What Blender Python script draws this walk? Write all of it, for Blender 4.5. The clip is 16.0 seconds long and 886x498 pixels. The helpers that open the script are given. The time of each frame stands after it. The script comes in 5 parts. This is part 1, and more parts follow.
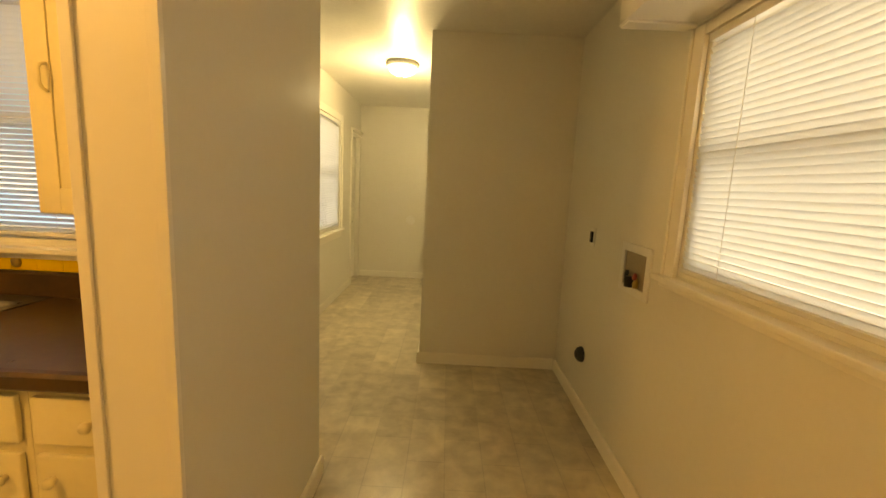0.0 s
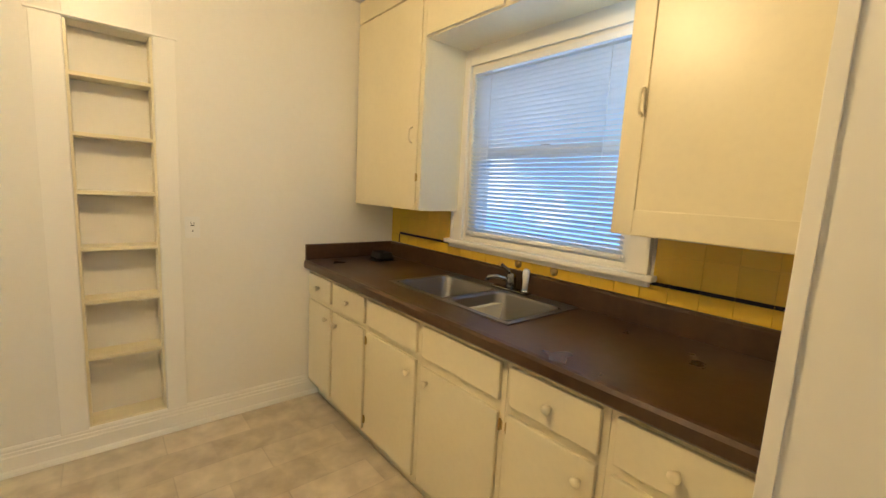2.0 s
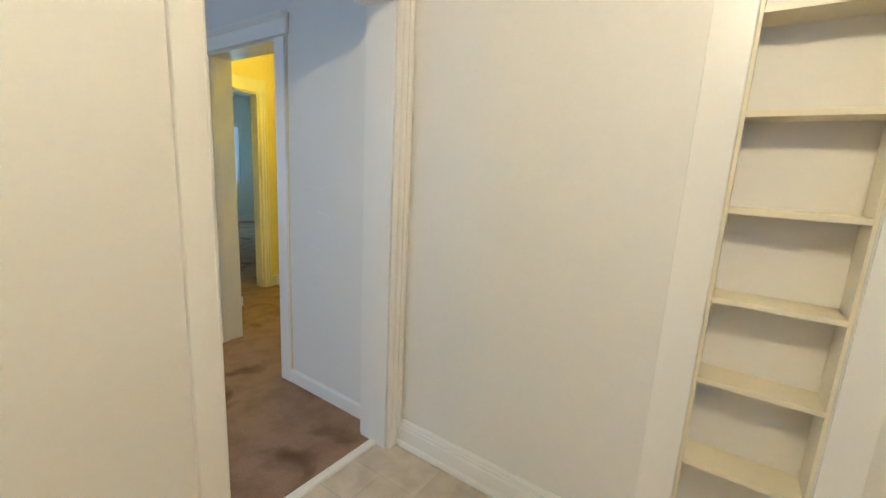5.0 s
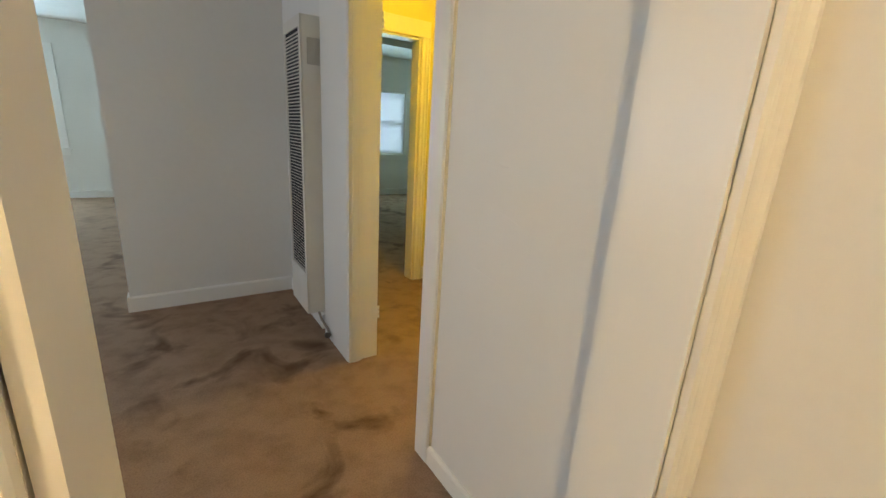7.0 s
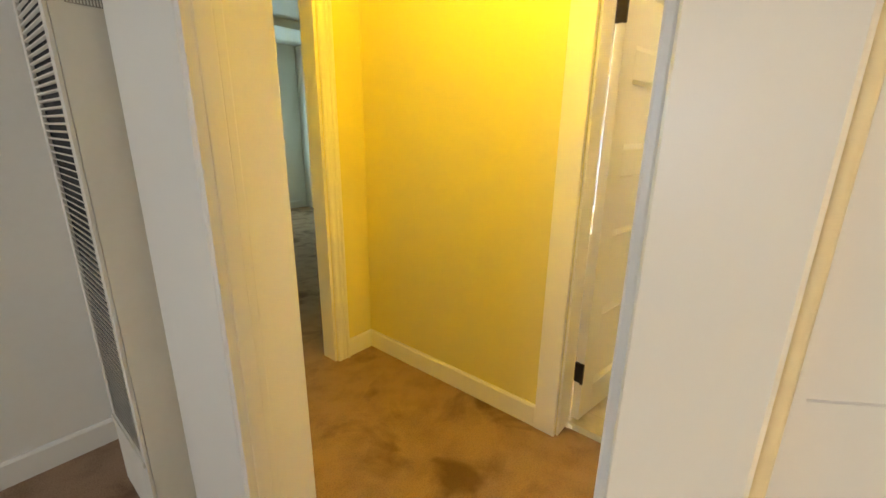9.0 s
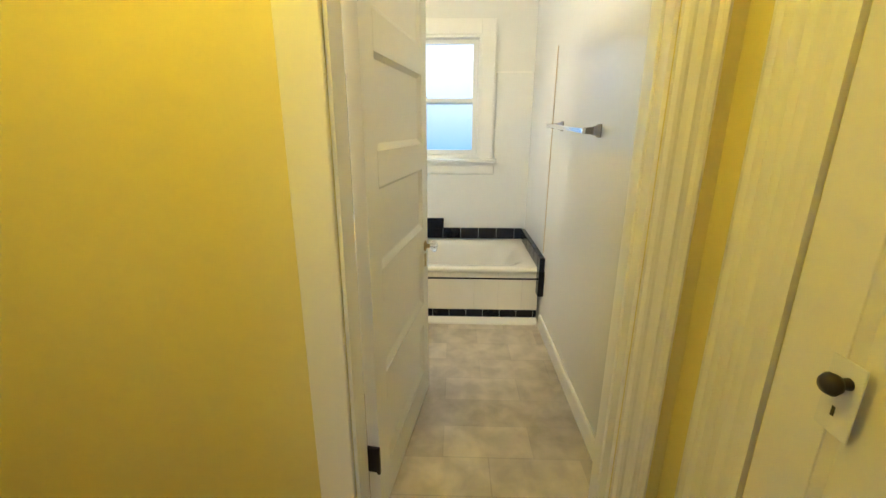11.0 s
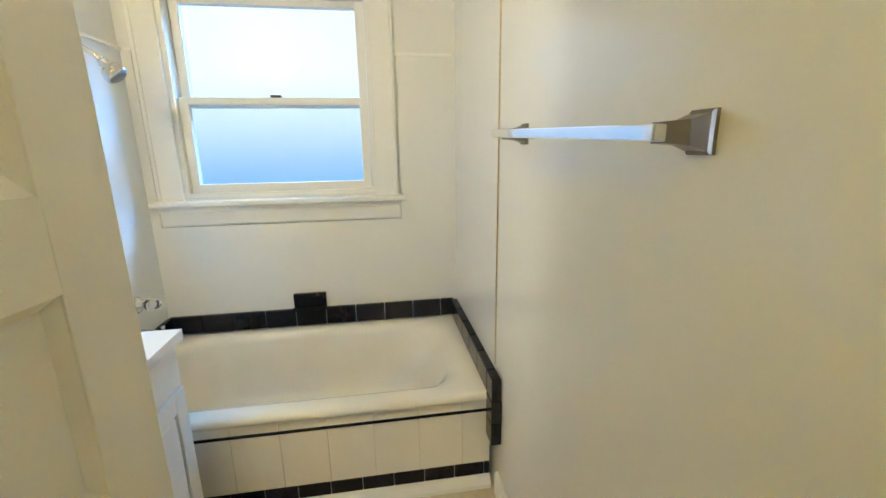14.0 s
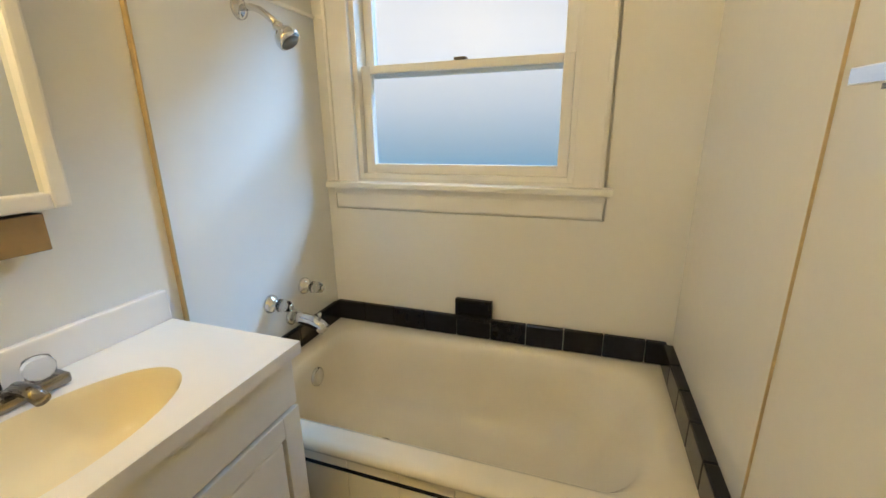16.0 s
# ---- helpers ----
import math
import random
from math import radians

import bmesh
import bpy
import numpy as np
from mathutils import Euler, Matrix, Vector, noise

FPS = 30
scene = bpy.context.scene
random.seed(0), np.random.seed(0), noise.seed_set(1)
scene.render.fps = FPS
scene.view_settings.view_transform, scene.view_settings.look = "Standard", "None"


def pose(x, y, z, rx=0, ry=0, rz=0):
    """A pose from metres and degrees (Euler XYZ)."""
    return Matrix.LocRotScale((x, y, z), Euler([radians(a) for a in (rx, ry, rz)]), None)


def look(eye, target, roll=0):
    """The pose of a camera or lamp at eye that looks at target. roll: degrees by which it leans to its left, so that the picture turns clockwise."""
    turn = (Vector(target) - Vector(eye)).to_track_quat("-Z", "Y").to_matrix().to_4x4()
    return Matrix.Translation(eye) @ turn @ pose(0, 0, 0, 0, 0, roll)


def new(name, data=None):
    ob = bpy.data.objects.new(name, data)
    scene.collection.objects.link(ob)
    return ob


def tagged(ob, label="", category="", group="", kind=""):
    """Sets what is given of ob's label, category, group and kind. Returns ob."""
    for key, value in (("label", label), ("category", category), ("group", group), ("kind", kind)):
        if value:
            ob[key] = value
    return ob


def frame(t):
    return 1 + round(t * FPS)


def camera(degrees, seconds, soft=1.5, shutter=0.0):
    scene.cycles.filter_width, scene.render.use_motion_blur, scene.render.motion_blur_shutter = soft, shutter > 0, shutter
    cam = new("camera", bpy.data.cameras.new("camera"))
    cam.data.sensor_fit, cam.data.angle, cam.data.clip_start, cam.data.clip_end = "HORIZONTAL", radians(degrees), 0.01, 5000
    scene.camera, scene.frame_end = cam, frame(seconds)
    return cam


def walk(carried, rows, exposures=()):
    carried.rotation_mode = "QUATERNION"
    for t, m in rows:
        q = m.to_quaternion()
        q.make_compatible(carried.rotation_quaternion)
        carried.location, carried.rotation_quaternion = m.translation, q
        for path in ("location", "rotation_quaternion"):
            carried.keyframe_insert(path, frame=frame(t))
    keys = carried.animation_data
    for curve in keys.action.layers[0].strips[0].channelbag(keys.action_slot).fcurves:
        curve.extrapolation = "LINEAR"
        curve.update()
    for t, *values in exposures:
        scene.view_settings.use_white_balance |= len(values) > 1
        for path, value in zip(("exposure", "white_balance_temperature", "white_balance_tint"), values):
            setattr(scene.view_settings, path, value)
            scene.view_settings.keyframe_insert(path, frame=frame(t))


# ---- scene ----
cam = camera(94.0, 16.0)

PATH = [
    (0, (1.15, 1.208, 1.443), (1.137, 3.186, 1.143), 2.8),
    (0.5, (1.154, 1.121, 1.43), (0.669, 3.04, 1.145), 3.3),
    (1, (1.03, 1.108, 1.429), (0.15, 2.882, 1.149), 3.3),
    (1.5, (0.764, 1.121, 1.424), (-0.434, 2.699, 1.151), 3.2),
    (2, (0.539, 1.189, 1.405), (-0.977, 2.464, 1.126), 3.1),
    (2.5, (0.255, 1.25, 1.426), (-1.475, 2.208, 1.132), 3.0),
    (3, (-0.01, 1.22, 1.415), (-1.913, 1.756, 1.113), 3.0),
    (3.5, (-0.23, 1.164, 1.426), (-2.205, 1.198, 1.109), 2.8),
    (4, (-0.377, 1.193, 1.427), (-2.297, 0.749, 1.086), 2.5),
    (4.5, (-0.457, 1.244, 1.410), (-2.226, 0.382, 1.051), 2.6),
    (5, (-0.58, 1.134, 1.381), (-2.191, 0.01, 1.002), 3.0),
    (5.2, (-0.644, 1.032, 1.38), (-2.198, -0.164, 0.986), 3.2),
    (7.3, (-1.375, -0.001, 1.317), (-2.407, -1.63, 0.785), 2.7),
    (7.5, (-1.454, -0.124, 1.317), (-2.469, -1.768, 0.797), 2.2),
    (8, (-1.533, -0.441, 1.303), (-2.639, -2.027, 0.793), 1.6),
    (8.5, (-1.589, -0.777, 1.326), (-2.858, -2.229, 0.795), 1.0),
    (9, (-1.717, -1.025, 1.388), (-3.197, -2.252, 0.835), 0.8),
    (9.5, (-1.787, -1.243, 1.391), (-3.477, -2.151, 0.826), 0.4),
    (10, (-1.885, -1.366, 1.395), (-3.716, -1.94, 0.834), 0.1),
    (10.2, (-1.965, -1.37, 1.400), (-3.829, -1.811, 0.832), 0.0),
    (12.3, (-2.924, -1.329, 1.362), (-4.849, -1.072, 0.885), 1.1),
    (12.5, (-3.019, -1.334, 1.361), (-4.941, -1.038, 0.897), 1.2),
    (13, (-3.253, -1.348, 1.368), (-5.166, -1.0, 0.898), 0.9),
    (13.5, (-3.471, -1.245, 1.374), (-5.386, -0.889, 0.921), -0.1),
    (14, (-3.701, -1.154, 1.36), (-5.621, -0.856, 0.887), -0.9),
    (14.5, (-3.897, -1.103, 1.364), (-5.835, -0.983, 0.882), -1.1),
    (15, (-4.049, -1.037, 1.352), (-5.972, -1.198, 0.826), -1.2),
    (15.5, (-4.15, -1.051, 1.332), (-6.002, -1.556, 0.769), -1.3),
    (16, (-4.229, -1.11, 1.344), (-6.046, -1.739, 0.793), -0.8),
]
EXPOSURES = [(0, -0.05, 30000, 20), (0.5, 0.12, 20000, 18), (1.0, 0.35, 11000, 19), (1.5, 0.15, 8200, 13), (2.0, 0.05, 6300, 10), (2.5, 0.12, 6000, 10), (3.0, 0.1, 6800, 11), (3.5, 0.3, 6000, 10), (4.3, 0.3, 5150, 9), (5.2, 0.28, 5000, 9), (7.3, 0.5, 6400, 12), (8.5, 0.85, 6500, 10),
             (9.0, 0.85, 7000, 12), (9.5, 0.62, 6000, 6), (10.0, 0.5, 5600, 5), (12.5, 0.3, 5400, 6), (13.2, 0.28, 5300, 6), (14.0, 0.15, 5500, 6), (14.5, 0.0, 6100, 7), (16, -0.3, 7000, 9)]
walk(cam, [(t, look(eye, target, roll)) for t, eye, target, roll in PATH], EXPOSURES)

# ---------- world and light ----------
world = bpy.data.worlds.new("sky")
scene.world = world
world.use_nodes = True
wn = world.node_tree.nodes
sky = wn.new("ShaderNodeTexSky")
sky.sky_type, sky.sun_disc = "NISHITA", False
sky.sun_elevation, sky.sun_rotation = radians(48), radians(250)
wn["Background"].inputs["Strength"].default_value = 0.10
world.node_tree.links.new(sky.outputs["Color"], wn["Background"].inputs["Color"])

sun_data = bpy.data.lights.new("sun", "SUN")
sun_data.energy, sun_data.angle, sun_data.color = 1.2, radians(10), (1.0, 0.95, 0.88)
sun = new("sun", sun_data)
sun.rotation_euler = (radians(42), 0, radians(160))


def area(name, eye, target, w, h, watts, color):
    d = bpy.data.lights.new(name, "AREA")
    d.shape, d.size, d.size_y, d.energy, d.color = "RECTANGLE", w, h, watts, color
    ob = new(name, d)
    ob.matrix_world = look(eye, target)
    return ob


def bulb(name, place, watts, color, radius=0.07):
    d = bpy.data.lights.new(name, "POINT")
    d.energy, d.color, d.shadow_soft_size = watts, color, radius
    ob = new(name, d)
    ob.location = place
    return ob


DAY = (0.62, 0.80, 1.0)
WARM = (1.0, 0.74, 0.40)
# unseen strip against the right wall cabinet, added to throw window blue leftwards
area("kitchen_recess_fill_light", (-0.196, 2.71, 1.74), (-1.5, 2.71, 1.70), 0.20, 0.75, 1.8, (0.40, 0.68, 1.0))
area("bathroom_sky_light", (-10.1, 1.5, 5.6), (-5.5, -1.75, 1.35), 4.0, 2.4, 1550, (0.28, 0.56, 1.0))
area("living_window_light", (1.0, -8.36, 1.45), (0.7, -3.0, 0.75), 1.75, 1.25, 85, (0.58, 0.84, 1.0))
area("living_side_window_light", (2.05, -2.2, 1.45), (-1.0, -2.3, 1.2), 1.2, 1.0, 19, (0.80, 0.85, 1.0))
area("bedroom_window_light", (-5.04, -7.75, 1.46), (-4.9, -3, 1.3), 0.86, 1.15, 16, (0.55, 0.90, 0.95))
bulb("kitchen_bulb", (-0.52, 1.15, 2.41), 53, (1.0, 0.73, 0.37))
bulb("laundry_bulb", (0.66, 5.30, 2.25), 35, (0.90, 1.0, 0.86))
bulb("hall_bulb", (-2.74, -1.85, 2.40), 19, (1.0, 0.69, 0.045))
bulb("bathroom_bulb", (-4.078, -2.038, 2.178), 34, (1.0, 0.83, 0.56))


# ---------- materials ----------
def mat(name, color, rough=0.5, metal=0.0, grain=0.0, scale=60.0, bump=0.0, stain=0.0, stain_scale=2.5, tint=None, spec=0.5, coat=0.0, vary=0.0):
    m = bpy.data.materials.new(name)
    m.use_nodes = True
    nt = m.node_tree
    b = nt.nodes["Principled BSDF"]
    b.inputs["Roughness"].default_value, b.inputs["Metallic"].default_value = rough, metal
    b.inputs["Specular IOR Level"].default_value = spec
    b.inputs["Coat Weight"].default_value = coat
    b.inputs["Coat Roughness"].default_value = 0.12
    b.inputs["Base Color"].default_value = (*color, 1)
    tc = nt.nodes.new("ShaderNodeTexCoord")
    out = None
    if grain or stain:
        tint = tint or tuple(c * 0.6 for c in color)
        fine = nt.nodes.new("ShaderNodeTexNoise")
        fine.inputs["Scale"].default_value, fine.inputs["Detail"].default_value = scale, 6
        broad = nt.nodes.new("ShaderNodeTexNoise")
        broad.inputs["Scale"].default_value, broad.inputs["Detail"].default_value = stain_scale, 5
        for n in (fine, broad):
            nt.links.new(tc.outputs["Object"], n.inputs["Vector"])
        r1, r2 = nt.nodes.new("ShaderNodeMapRange"), nt.nodes.new("ShaderNodeMapRange")
        for r, n, k in ((r1, fine, grain), (r2, broad, stain)):
            r.inputs["From Min"].default_value, r.inputs["From Max"].default_value = 0.42, 0.72
            r.inputs["To Max"].default_value = k
            nt.links.new(n.outputs["Fac"], r.inputs["Value"])
        add = nt.nodes.new("ShaderNodeMath")
        add.use_clamp = True
        nt.links.new(r1.outputs[0], add.inputs[0])
        nt.links.new(r2.outputs[0], add.inputs[1])
        mx = nt.nodes.new("ShaderNodeMix")
        mx.data_type = "RGBA"
        mx.inputs["A"].default_value, mx.inputs["B"].default_value = (*color, 1), (*tint, 1)
        nt.links.new(add.outputs[0], mx.inputs["Factor"])
        nt.links.new(mx.outputs["Result"], b.inputs["Base Color"])
        out = mx
        rr = nt.nodes.new("ShaderNodeMapRange")
        rr.inputs["To Min"].default_value, rr.inputs["To Max"].default_value = max(0.02, rough - 0.08), min(1, rough + 0.10)
        nt.links.new(broad.outputs["Fac"], rr.inputs["Value"])
        nt.links.new(rr.outputs[0], b.inputs["Roughness"])
    if vary and out:
        info = nt.nodes.new("ShaderNodeObjectInfo")
        hsv = nt.nodes.new("ShaderNodeHueSaturation")
        mr = nt.nodes.new("ShaderNodeMapRange")
        mr.inputs["To Min"].default_value, mr.inputs["To Max"].default_value = 1 - vary, 1 + vary
        nt.links.new(info.outputs["Random"], mr.inputs["Value"])
        nt.links.new(mr.outputs[0], hsv.inputs["Value"])
        nt.links.new(out.outputs["Result"], hsv.inputs["Color"])
        nt.links.new(hsv.outputs["Color"], b.inputs["Base Color"])
    if bump:
        bn = nt.nodes.new("ShaderNodeTexNoise")
        bn.inputs["Scale"].default_value, bn.inputs["Detail"].default_value = scale * 1.5, 5
        nt.links.new(tc.outputs["Object"], bn.inputs["Vector"])
        bp = nt.nodes.new("ShaderNodeBump")
        bp.inputs["Strength"].default_value, bp.inputs["Distance"].default_value = bump, 0.004
        nt.links.new(bn.outputs["Fac"], bp.inputs["Height"])
        nt.links.new(bp.outputs["Normal"], b.inputs["Normal"])
    return m


def vinyl(name):
    """Sheet vinyl printed with mottled stone slabs."""
    m = mat(name, (0.30, 0.25, 0.19), 0.30, grain=0.0, bump=0.15, scale=40)
    nt = m.node_tree
    b = nt.nodes["Principled BSDF"]
    tc = nt.nodes.new("ShaderNodeTexCoord")
    turn = nt.nodes.new("ShaderNodeMapping")
    turn.inputs["Rotation"].default_value = (0, 0, radians(90))
    nt.links.new(tc.outputs["Object"], turn.inputs["Vector"])
    br = nt.nodes.new("ShaderNodeTexBrick")
    br.inputs["Scale"].default_value = 1.0
    br.inputs["Brick Width"].default_value, br.inputs["Row Height"].default_value = 0.40, 0.20
    br.inputs["Mortar Size"].default_value, br.inputs["Mortar Smooth"].default_value = 0.004, 0.6
    br.inputs["Bias"].default_value = 0.0
    br.inputs["Color1"].default_value, br.inputs["Color2"].default_value = (0.39, 0.335, 0.255, 1), (0.68, 0.60, 0.48, 1)
    br.inputs["Mortar"].default_value = (0.40, 0.35, 0.28, 1)
    nt.links.new(turn.outputs[0], br.inputs["Vector"])
    n1, n2 = nt.nodes.new("ShaderNodeTexNoise"), nt.nodes.new("ShaderNodeTexNoise")
    n1.inputs["Scale"].default_value, n1.inputs["Detail"].default_value, n1.inputs["Distortion"].default_value = 9, 8, 0.25
    n2.inputs["Scale"].default_value, n2.inputs["Detail"].default_value = 1.6, 4
    for n in (n1, n2):
        nt.links.new(tc.outputs["Object"], n.inputs["Vector"])
    ramp = nt.nodes.new("ShaderNodeValToRGB")
    ramp.color_ramp.elements[0].position, ramp.color_ramp.elements[0].color = 0.35, (0.42, 0.355, 0.265, 1)
    ramp.color_ramp.elements[1].position, ramp.color_ramp.elements[1].color = 0.68, (0.74, 0.65, 0.51, 1)
    nt.links.new(n1.outputs["Fac"], ramp.inputs["Fac"])
    mx = nt.nodes.new("ShaderNodeMix")
    mx.data_type = "RGBA"
    mx.inputs["Factor"].default_value = 0.55
    nt.links.new(br.outputs["Color"], mx.inputs["A"])
    nt.links.new(ramp.outputs["Color"], mx.inputs["B"])
    hs = nt.nodes.new("ShaderNodeHueSaturation")
    mr = nt.nodes.new("ShaderNodeMapRange")
    mr.inputs["From Min"].default_value, mr.inputs["From Max"].default_value = 0.3, 0.7
    mr.inputs["To Min"].default_value, mr.inputs["To Max"].default_value = 0.85, 1.15
    nt.links.new(n2.outputs["Fac"], mr.inputs["Value"])
    nt.links.new(mr.outputs[0], hs.inputs["Value"])
    nt.links.new(mx.outputs["Result"], hs.inputs["Color"])
    nt.links.new(hs.outputs["Color"], b.inputs["Base Color"])
    return m


def carpet_mat(name):
    """Cut-pile carpet: short tufts, trodden patches and dark blotchy stains."""
    m = mat(name, (0.36, 0.235, 0.15), 0.95, grain=0.40, scale=150, bump=1.0, stain=0.55, stain_scale=7.0, tint=(0.19, 0.115, 0.068), spec=0.1)
    nt = m.node_tree
    b = nt.nodes["Principled BSDF"]
    base = b.inputs["Base Color"].links[0].from_socket
    tc = nt.nodes.new("ShaderNodeTexCoord")
    blot = nt.nodes.new("ShaderNodeTexNoise")
    blot.inputs["Scale"].default_value, blot.inputs["Detail"].default_value, blot.inputs["Distortion"].default_value = 3.1, 7, 0.6
    nt.links.new(tc.outputs["Object"], blot.inputs["Vector"])
    edge = nt.nodes.new("ShaderNodeMapRange")
    edge.inputs["From Min"].default_value, edge.inputs["From Max"].default_value, edge.inputs["To Max"].default_value = 0.54, 0.68, 0.75
    nt.links.new(blot.outputs["Fac"], edge.inputs["Value"])
    mx = nt.nodes.new("ShaderNodeMix")
    mx.data_type = "RGBA"
    mx.inputs["B"].default_value = (0.105, 0.055, 0.030, 1)
    nt.links.new(edge.outputs[0], mx.inputs["Factor"])
    nt.links.new(base, mx.inputs["A"])
    nt.links.new(mx.outputs["Result"], b.inputs["Base Color"])
    return m


def blind_mat(name):
    m = bpy.data.materials.new(name)
    m.use_nodes = True
    nt = m.node_tree
    b = nt.nodes["Principled BSDF"]
    b.inputs["Base Color"].default_value, b.inputs["Roughness"].default_value = (0.85, 0.87, 0.88, 1), 0.4
    tr = nt.nodes.new("ShaderNodeBsdfTranslucent")
    tr.inputs["Color"].default_value = (0.85, 0.90, 0.95, 1)
    mix = nt.nodes.new("ShaderNodeMixShader")
    mix.inputs["Fac"].default_value = 0.55
    nt.links.new(b.outputs[0], mix.inputs[1])
    nt.links.new(tr.outputs[0], mix.inputs[2])
    nt.links.new(mix.outputs[0], nt.nodes["Material Output"].inputs["Surface"])
    return m


def glass(name, color=(1, 1, 1), rough=0.0, ior=1.45):
    m = bpy.data.materials.new(name)
    m.use_nodes = True
    b = m.node_tree.nodes["Principled BSDF"]
    b.inputs["Base Color"].default_value = (*color, 1)
    b.inputs["Roughness"].default_value, b.inputs["IOR"].default_value = rough, ior
    b.inputs["Transmission Weight"].default_value = 1.0
    return m


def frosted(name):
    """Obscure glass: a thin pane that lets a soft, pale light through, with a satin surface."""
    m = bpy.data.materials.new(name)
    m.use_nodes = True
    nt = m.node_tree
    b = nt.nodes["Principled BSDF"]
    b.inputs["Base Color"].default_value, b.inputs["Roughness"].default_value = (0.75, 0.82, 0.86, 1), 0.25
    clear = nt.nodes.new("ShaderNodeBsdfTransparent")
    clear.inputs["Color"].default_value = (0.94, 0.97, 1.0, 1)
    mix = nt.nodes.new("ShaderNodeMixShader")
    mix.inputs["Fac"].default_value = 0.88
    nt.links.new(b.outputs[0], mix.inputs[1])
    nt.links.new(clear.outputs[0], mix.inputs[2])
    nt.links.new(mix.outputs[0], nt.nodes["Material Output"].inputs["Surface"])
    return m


def glow(name, low, high, z0, z1, strength, patch=0.0, scale=1.2):
    """A distance beyond a window, that gives off daylight: low colour under z0, high colour above z1, with soft lighter patches."""
    m = bpy.data.materials.new(name)
    m.use_nodes = True
    nt = m.node_tree
    nt.nodes.remove(nt.nodes["Principled BSDF"])
    em = nt.nodes.new("ShaderNodeEmission")
    em.inputs["Strength"].default_value = strength
    geo = nt.nodes.new("ShaderNodeNewGeometry")
    sep = nt.nodes.new("ShaderNodeSeparateXYZ")
    nt.links.new(geo.outputs["Position"], sep.inputs[0])
    mr = nt.nodes.new("ShaderNodeMapRange")
    mr.inputs["From Min"].default_value, mr.inputs["From Max"].default_value = z0, z1
    nt.links.new(sep.outputs["Z"], mr.inputs["Value"])
    nz = nt.nodes.new("ShaderNodeTexNoise")
    nz.inputs["Scale"].default_value, nz.inputs["Detail"].default_value = scale, 3
    nt.links.new(geo.outputs["Position"], nz.inputs["Vector"])
    nr = nt.nodes.new("ShaderNodeMapRange")
    nr.inputs["From Min"].default_value, nr.inputs["From Max"].default_value = 0.48, 0.62
    nr.inputs["To Max"].default_value = patch
    nt.links.new(nz.outputs["Fac"], nr.inputs["Value"])
    ad = nt.nodes.new("ShaderNodeMath")
    ad.use_clamp = True
    nt.links.new(mr.outputs[0], ad.inputs[0])
    nt.links.new(nr.outputs[0], ad.inputs[1])
    mx = nt.nodes.new("ShaderNodeMix")
    mx.data_type = "RGBA"
    mx.inputs["A"].default_value, mx.inputs["B"].default_value = (*low, 1), (*high, 1)
    nt.links.new(ad.outputs[0], mx.inputs["Factor"])
    nt.links.new(mx.outputs["Result"], em.inputs["Color"])
    nt.links.new(em.outputs[0], nt.nodes["Material Output"].inputs["Surface"])
    return m


def lamp_glow(name, color, strength):
    m = bpy.data.materials.new(name)
    m.use_nodes = True
    b = m.node_tree.nodes["Principled BSDF"]
    b.inputs["Base Color"].default_value = (0.9, 0.88, 0.84, 1)
    b.inputs["Emission Color"].default_value = (*color, 1)
    b.inputs["Emission Strength"].default_value = strength
    return m


PAINT = mat("cream_wall_paint", (0.80, 0.77, 0.70), 0.50, grain=0.12, scale=35, bump=0.10, stain=0.14, stain_scale=1.6, tint=(0.70, 0.66, 0.57))
# hall walls: cream paint with the hall lamp's yellow light mixed into the colour
HALLP = mat("lamplit_cream_wall_paint", (0.80, 0.70, 0.27), 0.42, grain=0.10, scale=35, bump=0.10, stain=0.10, stain_scale=1.6, tint=(0.72, 0.64, 0.26))
PLASTER = mat("patched_plaster_paint", (0.80, 0.77, 0.71), 0.52, grain=0.10, scale=4.5, bump=0.55, stain=0.16, stain_scale=1.6, tint=(0.70, 0.66, 0.58))
GLOSS = mat("gloss_wall_paint", (0.82, 0.80, 0.74), 0.22, grain=0.08, scale=30, bump=0.05, stain=0.10, stain_scale=1.4, tint=(0.72, 0.69, 0.60), spec=0.75)
SATIN = mat("laundry_wall_paint", (0.76, 0.74, 0.68), 0.40, grain=0.12, scale=35, bump=0.12, stain=0.16, stain_scale=1.3, tint=(0.66, 0.63, 0.55))
CEIL = mat("ceiling_paint", (0.78, 0.76, 0.71), 0.40, grain=0.1, scale=30, bump=0.2, stain=0.1)
TRIM = mat("white_gloss_trim_paint", (0.84, 0.81, 0.74), 0.33, scale=50, bump=0.08)
CABP = mat("cream_cabinet_paint", (0.81, 0.73, 0.52), 0.33, grain=0.15, scale=45, bump=0.10, stain=0.18, stain_scale=3, tint=(0.68, 0.60, 0.43))
VINYL = vinyl("stone_print_sheet_vinyl")
CARPET = carpet_mat("stained_brown_carpet")
LAMINATE = mat("brown_laminate", (0.044, 0.020, 0.008), 0.30, grain=0.35, scale=25, bump=0.05, stain=0.55, stain_scale=5, tint=(0.088, 0.045, 0.020))
STEEL = mat("brushed_stainless_steel", (0.26, 0.25, 0.24), 0.33, 1.0, grain=0.3, scale=120, bump=0.05, stain=0.3, stain_scale=9, tint=(0.27, 0.25, 0.23))
CHROME = mat("chrome", (0.75, 0.75, 0.76), 0.10, 1.0)
DARKBRONZE = mat("dark_aged_bronze", (0.06, 0.05, 0.045), 0.35, 0.9, grain=0.3, scale=80)
BRASS = mat("worn_brass", (0.50, 0.36, 0.14), 0.3, 1.0, grain=0.4, scale=70)
